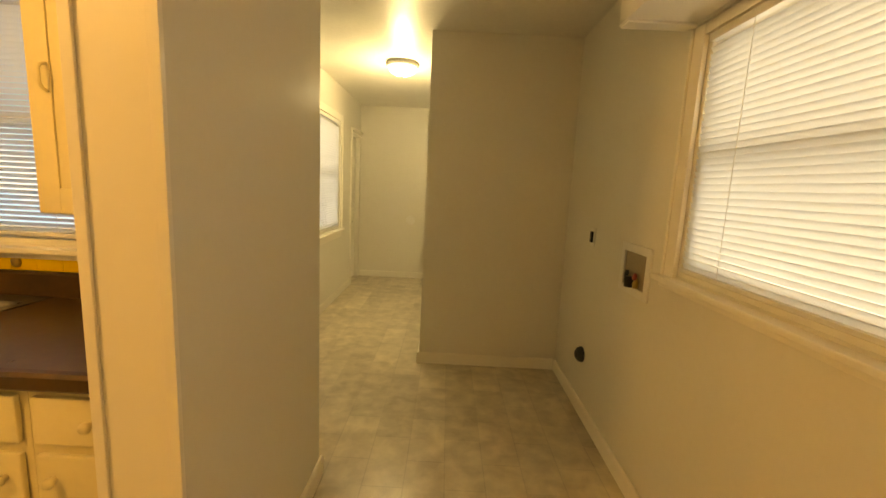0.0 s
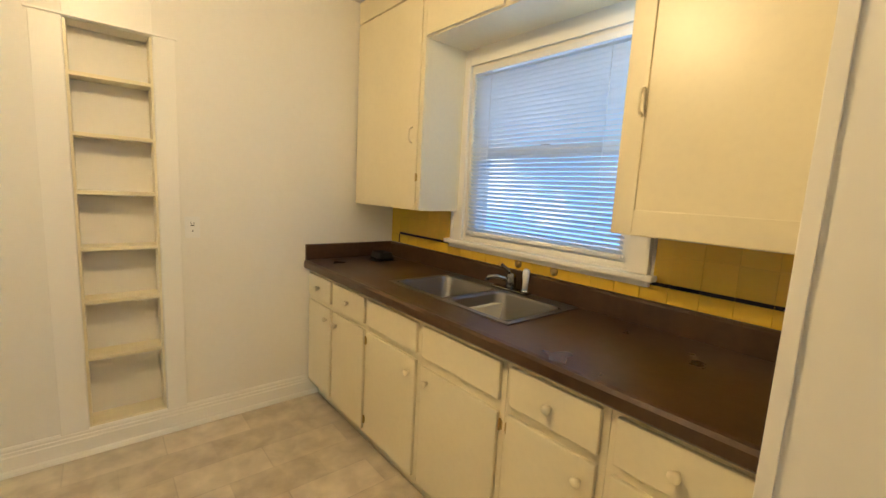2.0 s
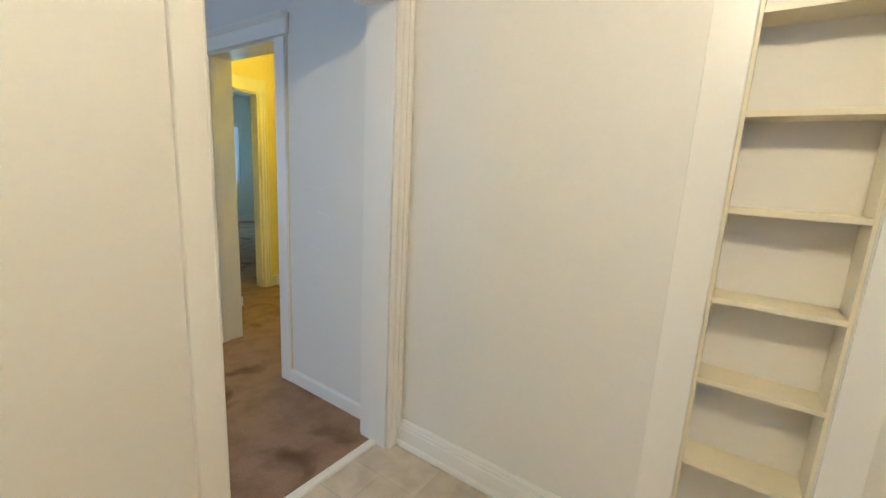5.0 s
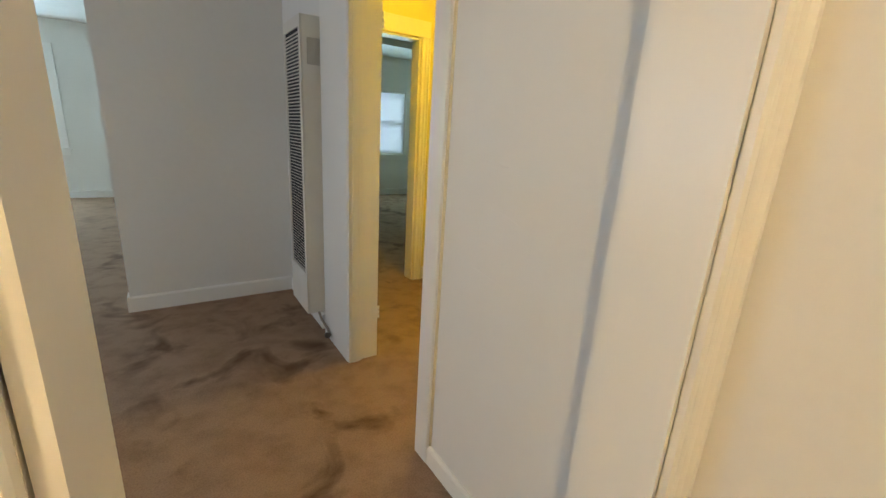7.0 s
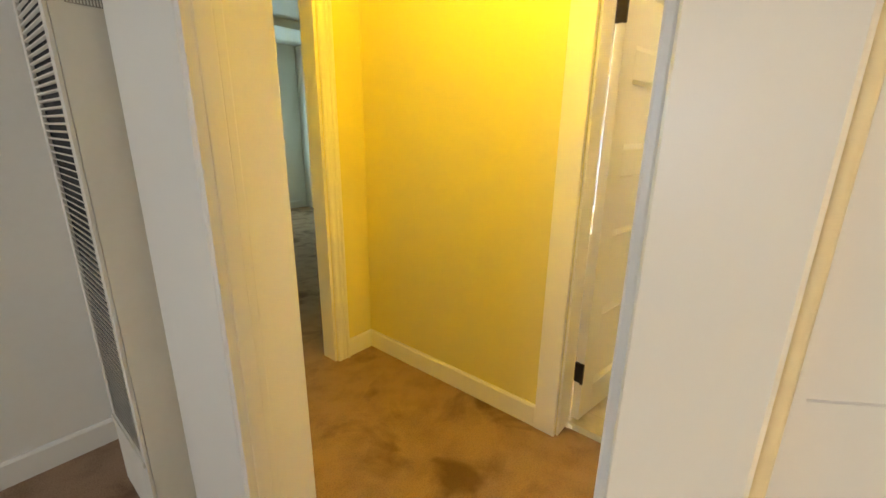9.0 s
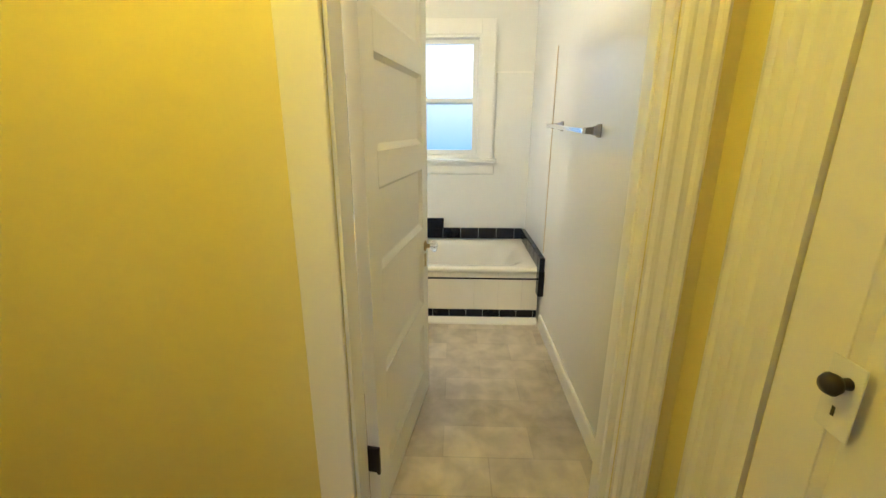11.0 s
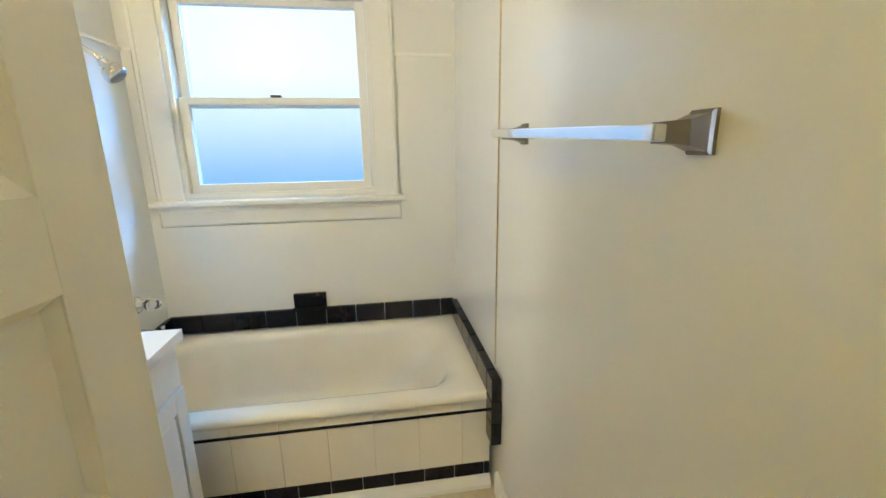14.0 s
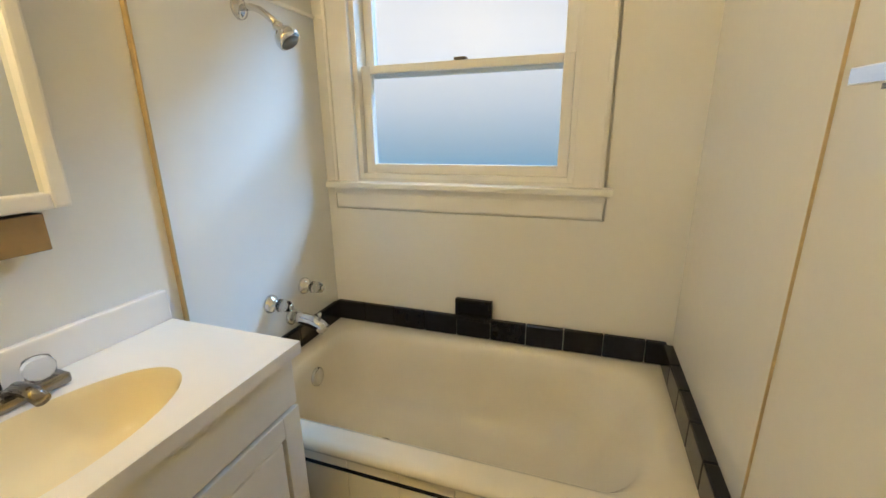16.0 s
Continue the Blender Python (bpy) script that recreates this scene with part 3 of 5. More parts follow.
setting("trim_bathroom_door_jamb", boxes((-3.453, -3.330, -1.654, -1.643, 0, 2.048), (-3.453, -3.330, -0.890, -0.879, 0, 2.048), (-3.41, -3.375, -0.898, -0.890, 0, 2.035), (-3.453, -3.330, -1.643, -0.890, 2.036, 2.048), bevel=0.0015), TRIM, "white painted jamb lining with stop", "trim")
casing("trim_bathroom_door_inner", "x", -3.455, -1, -0.878, 1, 0.09, 0, 2.05, fluted=False)
casing("trim_bathroom_door_inner_south", "x", -3.455, -1, -1.655, -1, 0.09, 0, 2.05, fluted=False)
# partition end board
setting("beam_bedroom", block(-5.92, WX - 0.165, -6.45, -6.25, 2.60, 2.699, 0.004), CEIL, "painted ceiling beam in the bedroom", "beam")
setting("trim_partition_end", boxes((0.405, 0.588, 2.036, 2.048, 0, H), (0.400, 0.425, 2.028, 2.036, 0, H), (0.567, 0.592, 2.028, 2.036, 0, H), bevel=0.002), TRIM, "white painted end board of the partition", "trim")
# ---------- windows and distance ----------
def backdrop(name, bm, material, label):
    return tagged(part(name, bm, material), label, "backdrop", kind="structure")


backdrop("backdrop_garden", block(-3.0, -0.42, 4.0, 4.05, -0.28, 3.6), glow("garden_distance", (0.18, 0.40, 0.80), (0.85, 0.94, 1.0), 2.9, 3.8, 2.8, 0.9, 1.7), "hazy blue garden and sky beyond the kitchen window")
backdrop("backdrop_east", block(3.4, 3.45, -0.6, 5.0, -0.28, 4.2), glow("east_distance", (0.68, 0.84, 1.0), (0.85, 0.95, 1.0), 0.8, 2.6, 3.6, 0.6, 0.8), "pale sky and haze beyond the laundry window")
backdrop("backdrop_porch", block(-1.6, -1.55, 4.4, 7.6, -0.28, 3.6), glow("porch_distance", (0.55, 0.70, 0.95), (0.85, 0.93, 1.0), 1.0, 2.0, 2.8, 0.4, 1.0), "pale sky beyond the porch window")
backdrop("backdrop_west", block(-9.05, -9.0, -6.5, 3.5, -0.28, 3.6), glow("west_distance", (0.10, 0.40, 0.70), (1.22, 1.24, 1.36), 0.8, 2.2, 1.0, 0.0, 1.0), "blue shade and bright sky beyond the bathroom window")
backdrop("backdrop_street", block(-4.0, 6.0, -13.0, -12.95, -0.3, 6.0), glow("street_distance", (0.10, 0.26, 0.36), (0.62, 0.85, 1.0), 0.4, 3.2, 0.75, 0.9, 1.4), "pale trees and sky beyond the living room window")
backdrop("backdrop_yard", block(-8.5, -2.6, -10.0, -9.95, -0.3, 4.5), glow("yard_distance", (0.70, 0.90, 1.0), (0.9, 1.0, 1.0), 0.2, 1.5, 2.6, 0.2, 1.0), "pale daylight beyond the bedroom window")


def sash_window(name, axis, fixed, out, a, b, z0, z1, label, glass_mat=PANE, depth=0.10, trim_w=0.085, sill=True, meet=None, frame_w=0.045, head_w=None, apron=True):
    """A double-hung window in an opening a..b, z0..z1 of a wall with its inner face at fixed; out points into the room."""
    P = (lambda u, d, z: (fixed + out * d, u, z)) if axis == "x" else (lambda u, d, z: (u, fixed + out * d, z))

    def bar(nm, parent, u0, u1, d0, d1, za, zb, material=TRIM, bevel=0.003):
        p, q = P(u0, d0, za), P(u1, d1, zb)
        return part(nm, block(p[0], q[0], p[1], q[1], p[2], q[2], bevel), material, parent)

    w = thing(name, P((a + b) / 2, 0, z0), label, "window", kind="structure")
    head_w = head_w or trim_w
    meet = meet or (z0 + z1) / 2
    lin = bar("window_frame", w, a, a + 0.022, -0.13, -0.002, z0, z1)
    bar("window_frame", w, b - 0.022, b, -0.13, -0.002, z0, z1)
    bar("window_frame", w, a + 0.022, b - 0.022, -0.13, -0.002, z1 - 0.022, z1)
    bar("window_frame", w, a + 0.022, b - 0.022, -0.13, -0.002, z0, z0 + 0.02)
    for nm, d, za, zb in (("upper_sash", -0.085, meet - 0.005, z1 - 0.022), ("lower_sash", -0.045, z0 + 0.02, meet + 0.035)):
        d0, d1 = d - 0.017, d + 0.017
        u0, u1 = a + 0.024, b - 0.024
        s = bar(nm, w, u0, u0 + frame_w, d0, d1, za, zb)
        bar("stile", s, u1 - frame_w, u1, d0, d1, za, zb)
        bar("rail", s, u0 + frame_w, u1 - frame_w, d0, d1, za, za + frame_w * (1.0 if nm == "lower_sash" else 0.8))
        bar("rail", s, u0 + frame_w, u1 - frame_w, d0, d1, zb - frame_w * 0.8, zb)
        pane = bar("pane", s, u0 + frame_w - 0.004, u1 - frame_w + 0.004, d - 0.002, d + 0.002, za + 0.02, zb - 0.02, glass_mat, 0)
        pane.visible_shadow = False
    lk = bar("sash_lock", w, (a + b) / 2 - 0.022, (a + b) / 2 + 0.022, -0.062, -0.030, meet + 0.036, meet + 0.046, DARKBRONZE)
    if trim_w:
        for u0, u1 in ((a - trim_w, a + 0.004), (b - 0.004, b + trim_w)):
            bar("casing", w, u0, u1, 0.001, 0.020, z0 - 0.01, z1 + head_w)
            e = u0 if u0 < a - 0.05 else u1
            bar("back_band", w, min(e, e + (0.014 if e < a else -0.014)), max(e, e + (0.014 if e < a else -0.014)), 0.0205, 0.030, z0 - 0.01, z1 + head_w)
        bar("head_casing", w, a + 0.005, b - 0.005, 0.001, 0.019, z1 - 0.004, z1 + head_w)
    if sill:
        bar("window_sill", w, a - trim_w - 0.03, b + trim_w + 0.03, -0.03, 0.055, z0 - 0.034, z0 - 0.010, bevel=0.006)
        if apron:
            bar("apron", w, a - trim_w - 0.005, b + trim_w + 0.005, 0.001, 0.018, z0 - 0.115, z0 - 0.035)
        bar("apron_moulding", w, a - trim_w - 0.008, b + trim_w + 0.008, 0.001, 0.028, z0 - 0.058, z0 - 0.0345)
    return w


def venetian(name, axis, fixed, out, a, b, z0, z1, label, tilt, pitch=0.0215, width=0.025):
    """A mini blind with its head rail, bottom rail, cords and every slat."""
    at = (lambda u, d, z: (fixed + out * d, u, z)) if axis == "x" else (lambda u, d, z: (u, fixed + out * d, z))
    bl = thing(name, at((a + b) / 2, 0, z0), label, "blind")

    def bar(nm, u0, u1, d0, d1, za, zb, material, bevel=0.002):
        p, q = at(u0, d0, za), at(u1, d1, zb)
        return part(nm, block(p[0], q[0], p[1], q[1], p[2], q[2], bevel), material, bl)

    bar("head_rail", a, b, -0.014, 0.014, z1 - 0.028, z1, WHITEPL)
    bar("bottom_rail", a, b, -0.012, 0.012, z0, z0 + 0.014, WHITEPL)
    c, s = math.cos(tilt), math.sin(tilt)
    prof = []
    for k in range(5):
        q = k / 4 - 0.5
        prof.append((q * width, 0.0016 * (1 - 4 * q * q)))
    ring = [(u * c - v * s, u * s + v * c) for u, v in prof] + [(u * c - (v - 0.0005) * s, u * s + (v - 0.0005) * c) for u, v in reversed(prof)]
    base = None
    n = int((z1 - 0.035 - z0 - 0.018) / pitch)
    for k in range(n):
        z = z0 + 0.024 + k * pitch
        if base is None:
            base = part("slat", prism([(fixed + out * u, z + v) for u, v in ring], a + 0.003, b - 0.003, "y" if axis == "x" else "x"), BLIND, bl)
        else:
            twin(base, bl, Matrix.Translation((0, 0, k * pitch)))
    for u in (a + (b - a) * 0.14, a + (b - a) * 0.86):
        p = at(u, 0.0135, 0)
        part("lift_cord", tube([(p[0], p[1], z0 + 0.01), (p[0], p[1], z1 - 0.02)], 0.0011, 6), WHITEPL, bl)
    return bl


sash_window("window_1", "y", NY, -1, -1.27, -0.25, 1.13, 2.11, "white painted sash window over the kitchen counter", trim_w=0.085, apron=False)
venetian("kitchen_blind", "y", NY, -1, -1.235, -0.285, 1.165, 2.085, "white aluminium mini blind, half closed, in the kitchen window", radians(42))
sash_window("window_2", "x", EX, -1, 1.15, 2.86, 1.13, 2.05, "wide white painted window in the laundry wall", trim_w=0.075, head_w=0.038, apron=False)
venetian("laundry_blind", "x", EX, -1, 1.18, 2.83, 1.155, 2.04, "wide white mini blind, closed, in the laundry window", radians(66), pitch=0.0235, width=0.027)
sash_window("window_3", "x", -0.20, 1, 5.20, 6.33, 0.87, 2.16, "white painted window on the porch side", trim_w=0.075)
venetian("porch_blind", "x", -0.20, 1, 5.23, 6.30, 0.90, 2.14, "white mini blind, closed, in the porch window", radians(66), pitch=0.026, width=0.029)
# the bathroom's fittings are measured from the tub's far corner; BATH sets them down in the house
BATH = lambda low: Matrix.Translation((0.171, 0.251, -low)) @ Matrix.Diagonal((1.133, 1.133, 1.133, 1.0))
SITE[0] = BATH(0.062)
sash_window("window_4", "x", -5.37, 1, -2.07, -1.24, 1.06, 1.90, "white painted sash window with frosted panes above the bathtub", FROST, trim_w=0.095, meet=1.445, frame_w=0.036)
SITE[0] = Matrix()
sash_window("window_5", "y", -8.40, 1, 0.05, 1.95, 0.78, 2.13, "white framed living room window", trim_w=0.11)
venetian("living_blind", "y", -8.40, 1, 0.09, 1.91, 0.83, 1.70, "white half-closed blind over the lower living room window", radians(25), pitch=0.028, width=0.026)
sash_window("window_6", "y", -7.80, 1, -5.50, -4.58, 0.85, 2.075, "white framed bedroom window", trim_w=0.04)
sash_window("window_7", "x", EX, -1, -2.85, -1.55, 0.92, 2.0, "white framed side window of the living room", trim_w=0.09)
roller = thing("roller_shade", (-5.04, -7.77, 2.05), "white roller shade drawn over the bedroom window", "window shade")
part("shade_cloth", block(-5.475, -4.605, -7.792, -7.789, 0.875, 2.04), BLIND, roller)
part("hem_bar", block(-5.475, -4.605, -7.795, -7.785, 0.862, 0.876, 0.002), WHITEPL, roller)
part("roller_tube", tube([(-5.475, -7.778, 2.05), (-4.605, -7.778, 2.05)], 0.014), WHITEPL, roller)


# ---------- kitchen ----------
def knob(place, axis, parent, material=CABP, r=0.016, name="knob"):
    return part(name, lathe([(r * 0.55, 0), (r * 0.5, 0.010), (r * 0.95, 0.015), (r, 0.021), (r * 0.8, 0.027), (r * 0.3, 0.029)], place, axis, 14), material, parent)


def pull(x, y, z, parent, h=0.085):
    pts = [(x, y, z - h / 2), (x, y - 0.018, z - h / 2 + 0.008), (x, y - 0.026, z - h / 4), (x, y - 0.026, z + h / 4), (x, y - 0.018, z + h / 2 - 0.008), (x, y, z + h / 2)]
    return part("handle", tube(pts, 0.0055, 8), CABP, parent)


def hinge(x, y, z, parent):
    return part("hinge", boxes((x - 0.004, x + 0.004, y - 0.007, y, z - 0.022, z + 0.022), (x - 0.011, x + 0.011, y - 0.0025, y, z - 0.016, z + 0.016), bevel=0.001), BRASS, parent, "small painted-over surface hinge")


FY = 2.235         # face of the lower cabinets
EDGES = (-2.035, -1.672, -1.27, -0.81, -0.325, 0.045, 0.405)
for i, (a, b) in enumerate(zip(EDGES, EDGES[1:])):
    c = thing("base_cabinet", ((a + b) / 2, 2.5, 0), "cream painted base cabinet with one drawer over a door", "cabinet", "kitchen base cabinets")
    part("face_frame", block(a + 0.001, b - 0.001, FY, FY + 0.018, 0.09, 0.868), CABP, c)
    part("side_panel", block(a + 0.001, a + 0.018, FY + 0.018, 2.85, 0.09, 0.868), CABP, c)
    part("side_panel", block(b - 0.018, b - 0.001, FY + 0.018, 2.85, 0.09, 0.868), CABP, c)
    part("bottom_panel", block(a + 0.018, b - 0.018, FY + 0.018, 2.85, 0.09, 0.108), CABP, c)
    part("toe_kick", block(a + 0.001, b - 0.001, FY + 0.05, FY + 0.068, 0, 0.09), CABP, c)
    g = 0.022
    fixed_front = i in (2, 3)
    dr = part("drawer_front" if not fixed_front else "false_drawer_front", block(a + g, b - g, FY - 0.018, FY - 0.001, 0.70, 0.838, 0.005), CABP, c)
    if not fixed_front:
        knob(((a + b) / 2, FY - 0.018, 0.768), (0, -1, 0), dr)
    tip = 0.010 if i == 3 else 0.0
    d = part("door", block(a + g, b - g, FY - 0.018, FY - 0.001, 0.115, 0.668 - tip, 0.005), CABP, c)
    right = i in (0, 2, 4)
    kx = b - g - 0.045 if right else a + g + 0.045
    knob((kx, FY - 0.018, 0.60), (0, -1, 0), d)
    hx = a + g - 0.005 if right else b - g + 0.005
    for z in (0.17, 0.61):
        hinge(hx, FY - 0.002, z, d)

# worktop in four strips round the sink cut-out, moulded front edge, splash at wall and end
SX0, SX1, SY0, SY1 = -1.265, -0.435, 2.345, 2.815
top = thing("worktop", (-0.8, 2.5, 0.87), "dark brown laminate worktop with worn patches on the cream base cabinets", "countertop")


def ring_slab(x0, x1, y0, y1, a0, a1, b0, b1, z0, z1):
    """A slab with a rectangular hole a0..a1, b0..b1."""
    bm = bmesh.new()
    lo, hi = [], []
    for px, py in ((x0, y0), (x1, y0), (x1, y1), (x0, y1), (a0, b0), (a1, b0), (a1, b1), (a0, b1)):
        lo.append(bm.verts.new((px, py, z0)))
        hi.append(bm.verts.new((px, py, z1)))
    for k in range(4):
        j = (k + 1) % 4
        bm.faces.new((hi[k], hi[j], hi[4 + j], hi[4 + k]))
        bm.faces.new((lo[k], lo[4 + k], lo[4 + j], lo[j]))
        bm.faces.new((lo[k], lo[j], hi[j], hi[k]))
        bm.faces.new((lo[4 + k], hi[4 + k], hi[4 + j], lo[4 + j]))
    return bm


part("top", ring_slab(-2.035, 0.403, 2.215, 2.852, SX0 + 0.02, SX1 - 0.02, SY0 + 0.02, SY1 - 0.02, 0.870, 0.918), LAMINATE, top)
part("front_edge", prism([(2.214, 0.862), (2.200, 0.864), (2.192, 0.872), (2.192, 0.905), (2.199, 0.916), (2.214, 0.9185)], -2.035, 0.403, "x"), LAMINATE, top, "rolled brown laminate front edge")
part("backsplash", prism([(2.852, 0.9185), (2.826, 0.9185), (2.828, 1.008), (2.836, 1.018), (2.852, 1.019)], -2.012, 0.403, "x"), LAMINATE, top)
part("side_splash", block(-2.037, -2.014, 2.20, 2.85, 0.9185, 1.019, 0.004), LAMINATE, top)


def basin(x0, x1, y0, y1, z, deep, r=0.055):
    """An open sink bowl with rounded corners and wall, with thickness."""
    bm = bmesh.new()

    def ring(inset, zz, rr):
        out = []
        for cx, cy, a0 in ((x1 - inset - rr, y1 - inset - rr, 0), (x0 + inset + rr, y1 - inset - rr, 90), (x0 + inset + rr, y0 + inset + rr, 180), (x1 - inset - rr, y0 + inset + rr, 270)):
            for k in range(7):
                t = radians(a0 + 15 * k)
                out.append(bm.verts.new((cx + rr * math.cos(t), cy + rr * math.sin(t), zz)))
        return out
    rings = [ring(-0.006, z + 0.004, r + 0.006), ring(0.0, z + 0.003, r), ring(0.006, z - 0.01, r), ring(0.014, z - deep + 0.05, r), ring(0.030, z - deep + 0.012, r), ring(0.060, z - deep, r * 0.8), ring(0.14, z - deep - 0.004, r * 0.4)]
    for a, b in zip(rings, rings[1:]):
        n = len(a)
        for k in range(n):
            bm.faces.new((a[k], a[(k + 1) % n], b[(k + 1) % n], b[k]))
    bm.faces.new(rings[-1])
    for f in bm.faces:
        f.smooth = True
    return bm


sink = thing("kitchen_sink", (-0.85, 2.58, 0.92), "double-bowl stainless steel sink set in the brown worktop", "sink")
MID = -0.845
part("rim", boxes((SX0, SX1, SY0, SY0 + 0.028, 0.9185, 0.924), (SX0, SX1, SY1 - 0.085, SY1, 0.9185, 0.924), (SX0, SX0 + 0.028, SY0 + 0.028, SY1 - 0.085, 0.9185, 0.924), (SX1 - 0.028, SX1, SY0 + 0.028, SY1 - 0.085, 0.9185, 0.924), (MID - 0.016, MID + 0.016, SY0 + 0.028, SY1 - 0.085, 0.915, 0.922), bevel=0.002), STEEL, sink)
for x0, x1 in ((SX0 + 0.028, MID - 0.016), (MID + 0.016, SX1 - 0.028)):
    bw = part("bowl", basin(x0, x1, SY0 + 0.028, SY1 - 0.085, 0.920, 0.17), STEEL, sink)
    part("drain", lathe([(0.040, 0), (0.042, 0.003), (0.030, 0.004), (0.026, 0.001)], ((x0 + x1) / 2, 2.55, 0.747)), CHROME, bw)

FX, FYY = -0.80, 2.775
# tap chrome with shade and dark reflections put into its base colour
TAP = mat("shaded_tap_chrome", (0.30, 0.28, 0.26), 0.16, 1.0, grain=0.2, scale=60)
fau = thing("kitchen_faucet", (FX, FYY, 0.924), "chrome single-lever kitchen faucet on the sink deck", "faucet")
part("deck_plate", block(FX - 0.115, FX + 0.115, FYY - 0.026, FYY + 0.026, 0.9245, 0.936, 0.005), TAP, fau)
part("body", lathe([(0.027, 0), (0.025, 0.03), (0.024, 0.050), (0.020, 0.070), (0.008, 0.078)], (FX, FYY, 0.936)), TAP, fau)
part("spout", tube([(FX, FYY, 0.968), (FX - 0.02, FYY - 0.025, 0.984), (FX - 0.045, FYY - 0.060, 0.994), (FX - 0.068, FYY - 0.090, 0.990), (FX - 0.074, FYY - 0.098, 0.974)], 0.0115), TAP, fau)
part("lever", tube([(FX, FYY, 1.008), (FX - 0.025, FYY - 0.005, 1.030), (FX - 0.060, FYY - 0.012, 1.050)], 0.0075), TAP, fau)
SPX = FX + 0.095
sp = thing("side_sprayer", (SPX, FYY, 0.924), "white sink sprayer with chrome collar on the sink deck", "sprayer")
part("collar", lathe([(0.022, 0), (0.020, 0.008), (0.014, 0.014)], (SPX, FYY - 0.005, 0.9365)), CHROME, sp)
part("wand", lathe([(0.013, 0), (0.014, 0.04), (0.017, 0.065), (0.017, 0.095), (0.009, 0.102)], (SPX, FYY - 0.005, 0.950)), WHITEPL, sp)
for xx in (-0.82, -0.60):
    pc = thing("pipe_cap", (xx, NY - 0.012, 1.055), "old round pipe cap on the yellow tile splash", "pipe cap", "pipe caps")
    part("cap", lathe([(0.020, 0), (0.019, 0.008), (0.010, 0.012)], (xx, NY - 0.0125, 1.052), (0, -1, 0), 14), BRASS, pc)
tr = thing("black_tray", (-1.85, 2.66, 0.919), "small black plastic dish lying on the worktop corner", "tray")
part("tray", basin(-1.93, -1.77, 2.60, 2.72, 0.934, 0.012, 0.02), BLACKPL, tr)
part("base", block(-1.925, -1.775, 2.605, 2.715, 0.9195, 0.9215, 0.0008), BLACKPL, tr)

# yellow tiled splash with black liner
ts = thing("tile_splash", (-0.8, NY, 1.02), "yellow glazed tile splash with a thin black liner above the worktop", "tiles", kind="structure")
part("bed", boxes((-2.035, -1.37, NY - 0.006, NY - 0.001, 1.019, 1.286), (-1.37, -0.15, NY - 0.006, NY - 0.001, 1.019, 1.012 + 0.03), (-0.15, 0.405, NY - 0.006, NY - 0.001, 1.019, 1.286)), YELLOWTILE, ts)
x = -2.03
TW = 0.108
k = 0
while x + TW < 0.41:
    for z0, z1 in ((1.0205, 1.0815), (1.0985, 1.2055), (1.2075, 1.284)):
        if z0 > 1.05 and (-1.43 < x < -0.16):
            continue
        part("tile", block(x, x + TW - 0.0015, NY - 0.012, NY - 0.0065, z0, z1, 0.0008, 1), YELLOWTILE, ts)
    if x > -1.93:
        part("liner", block(x, x + TW - 0.0015, NY - 0.014, NY - 0.0065, 1.083, 1.097, 0.001, 1), BLACKTILE, ts)
    x += TW
part("liner", block(-1.932, -1.920, NY - 0.014, NY - 0.0122, 1.022, 1.082, 0.0008, 1), BLACKTILE, ts)
part("wall_strip", block(-1.372, -0.148, NY - 0.011, NY - 0.0065, 1.098, 1.012 + 0.002 + 0.09, 0.001, 1), YELLOWTILE, ts)


def shaker(parent, x0, x1, z0, z1, y, stile=0.075, name="door"):
    d = part(name, boxes((x0, x0 + stile, y - 0.019, y - 0.001, z0, z1), (x1 - stile, x1, y - 0.019, y - 0.001, z0, z1), (x0 + stile, x1 - stile, y - 0.019, y - 0.001, z0, z0 + stile * 1.15), (x0 + stile, x1 - stile, y - 0.019, y - 0.001, z1 - stile, z1), bevel=0.002), CABP, parent)
    part("panel", block(x0 + stile - 0.003, x1 - stile + 0.003, y - 0.012, y - 0.004, z0 + stile, z1 - stile + 0.002), CABP, d)
    return d


UY = 2.563
uc = thing("wall_cabinet", (-1.67, 2.7, 1.287), "cream painted wall cabinet beside the kitchen window", "cabinet", "kitchen wall cabinets")
part("bottom_panel", block(-2.035, -1.310, UY, 2.856, 1.288, 1.306), CABP, uc)
part("side_panel", block(-2.035, -2.017, UY, 2.856, 1.306, H - 0.002), CABP, uc)
part("side_panel", block(-1.328, -1.310, UY, 2.856, 1.306, H - 0.002), CABP, uc)
part("face_frame", block(-2.017, -1.328, UY, UY + 0.018, 1.306, H - 0.002), CABP, uc)
d = part("door", block(-2.028, -1.345, UY - 0.018, UY - 0.001, 1.292, 2.425, 0.003), CABP, uc)
part("upper_door", block(-2.028, -1.345, UY - 0.018, UY - 0.001, 2.435, H - 0.006, 0.003), CABP, uc)
part("face_strip", block(-1.342, -1.311, UY - 0.010, UY - 0.001, 1.290, H - 0.006, 0.002), CABP, uc)
pull(-1.39, UY - 0.018, 1.70, d)
hinge(-1.345, UY - 0.012, 1.47, d)
ub = thing("wall_cabinet", (-0.75, 2.7, 2.19), "cream painted bridging cabinet above the kitchen window", "cabinet", "kitchen wall cabinets")
part("bottom_panel", block(-1.308, -0.192, UY, 2.856, 2.192, 2.21), CABP, ub)
part("face_frame", block(-1.308, -0.192, UY, UY + 0.018, 2.21, H - 0.002), CABP, ub)
for a, b in ((-1.30, -0.765), (-0.735, -0.20)):
    part("door", block(a, b, UY - 0.018, UY - 0.001, 2.200, H - 0.006, 0.003), CABP, ub)
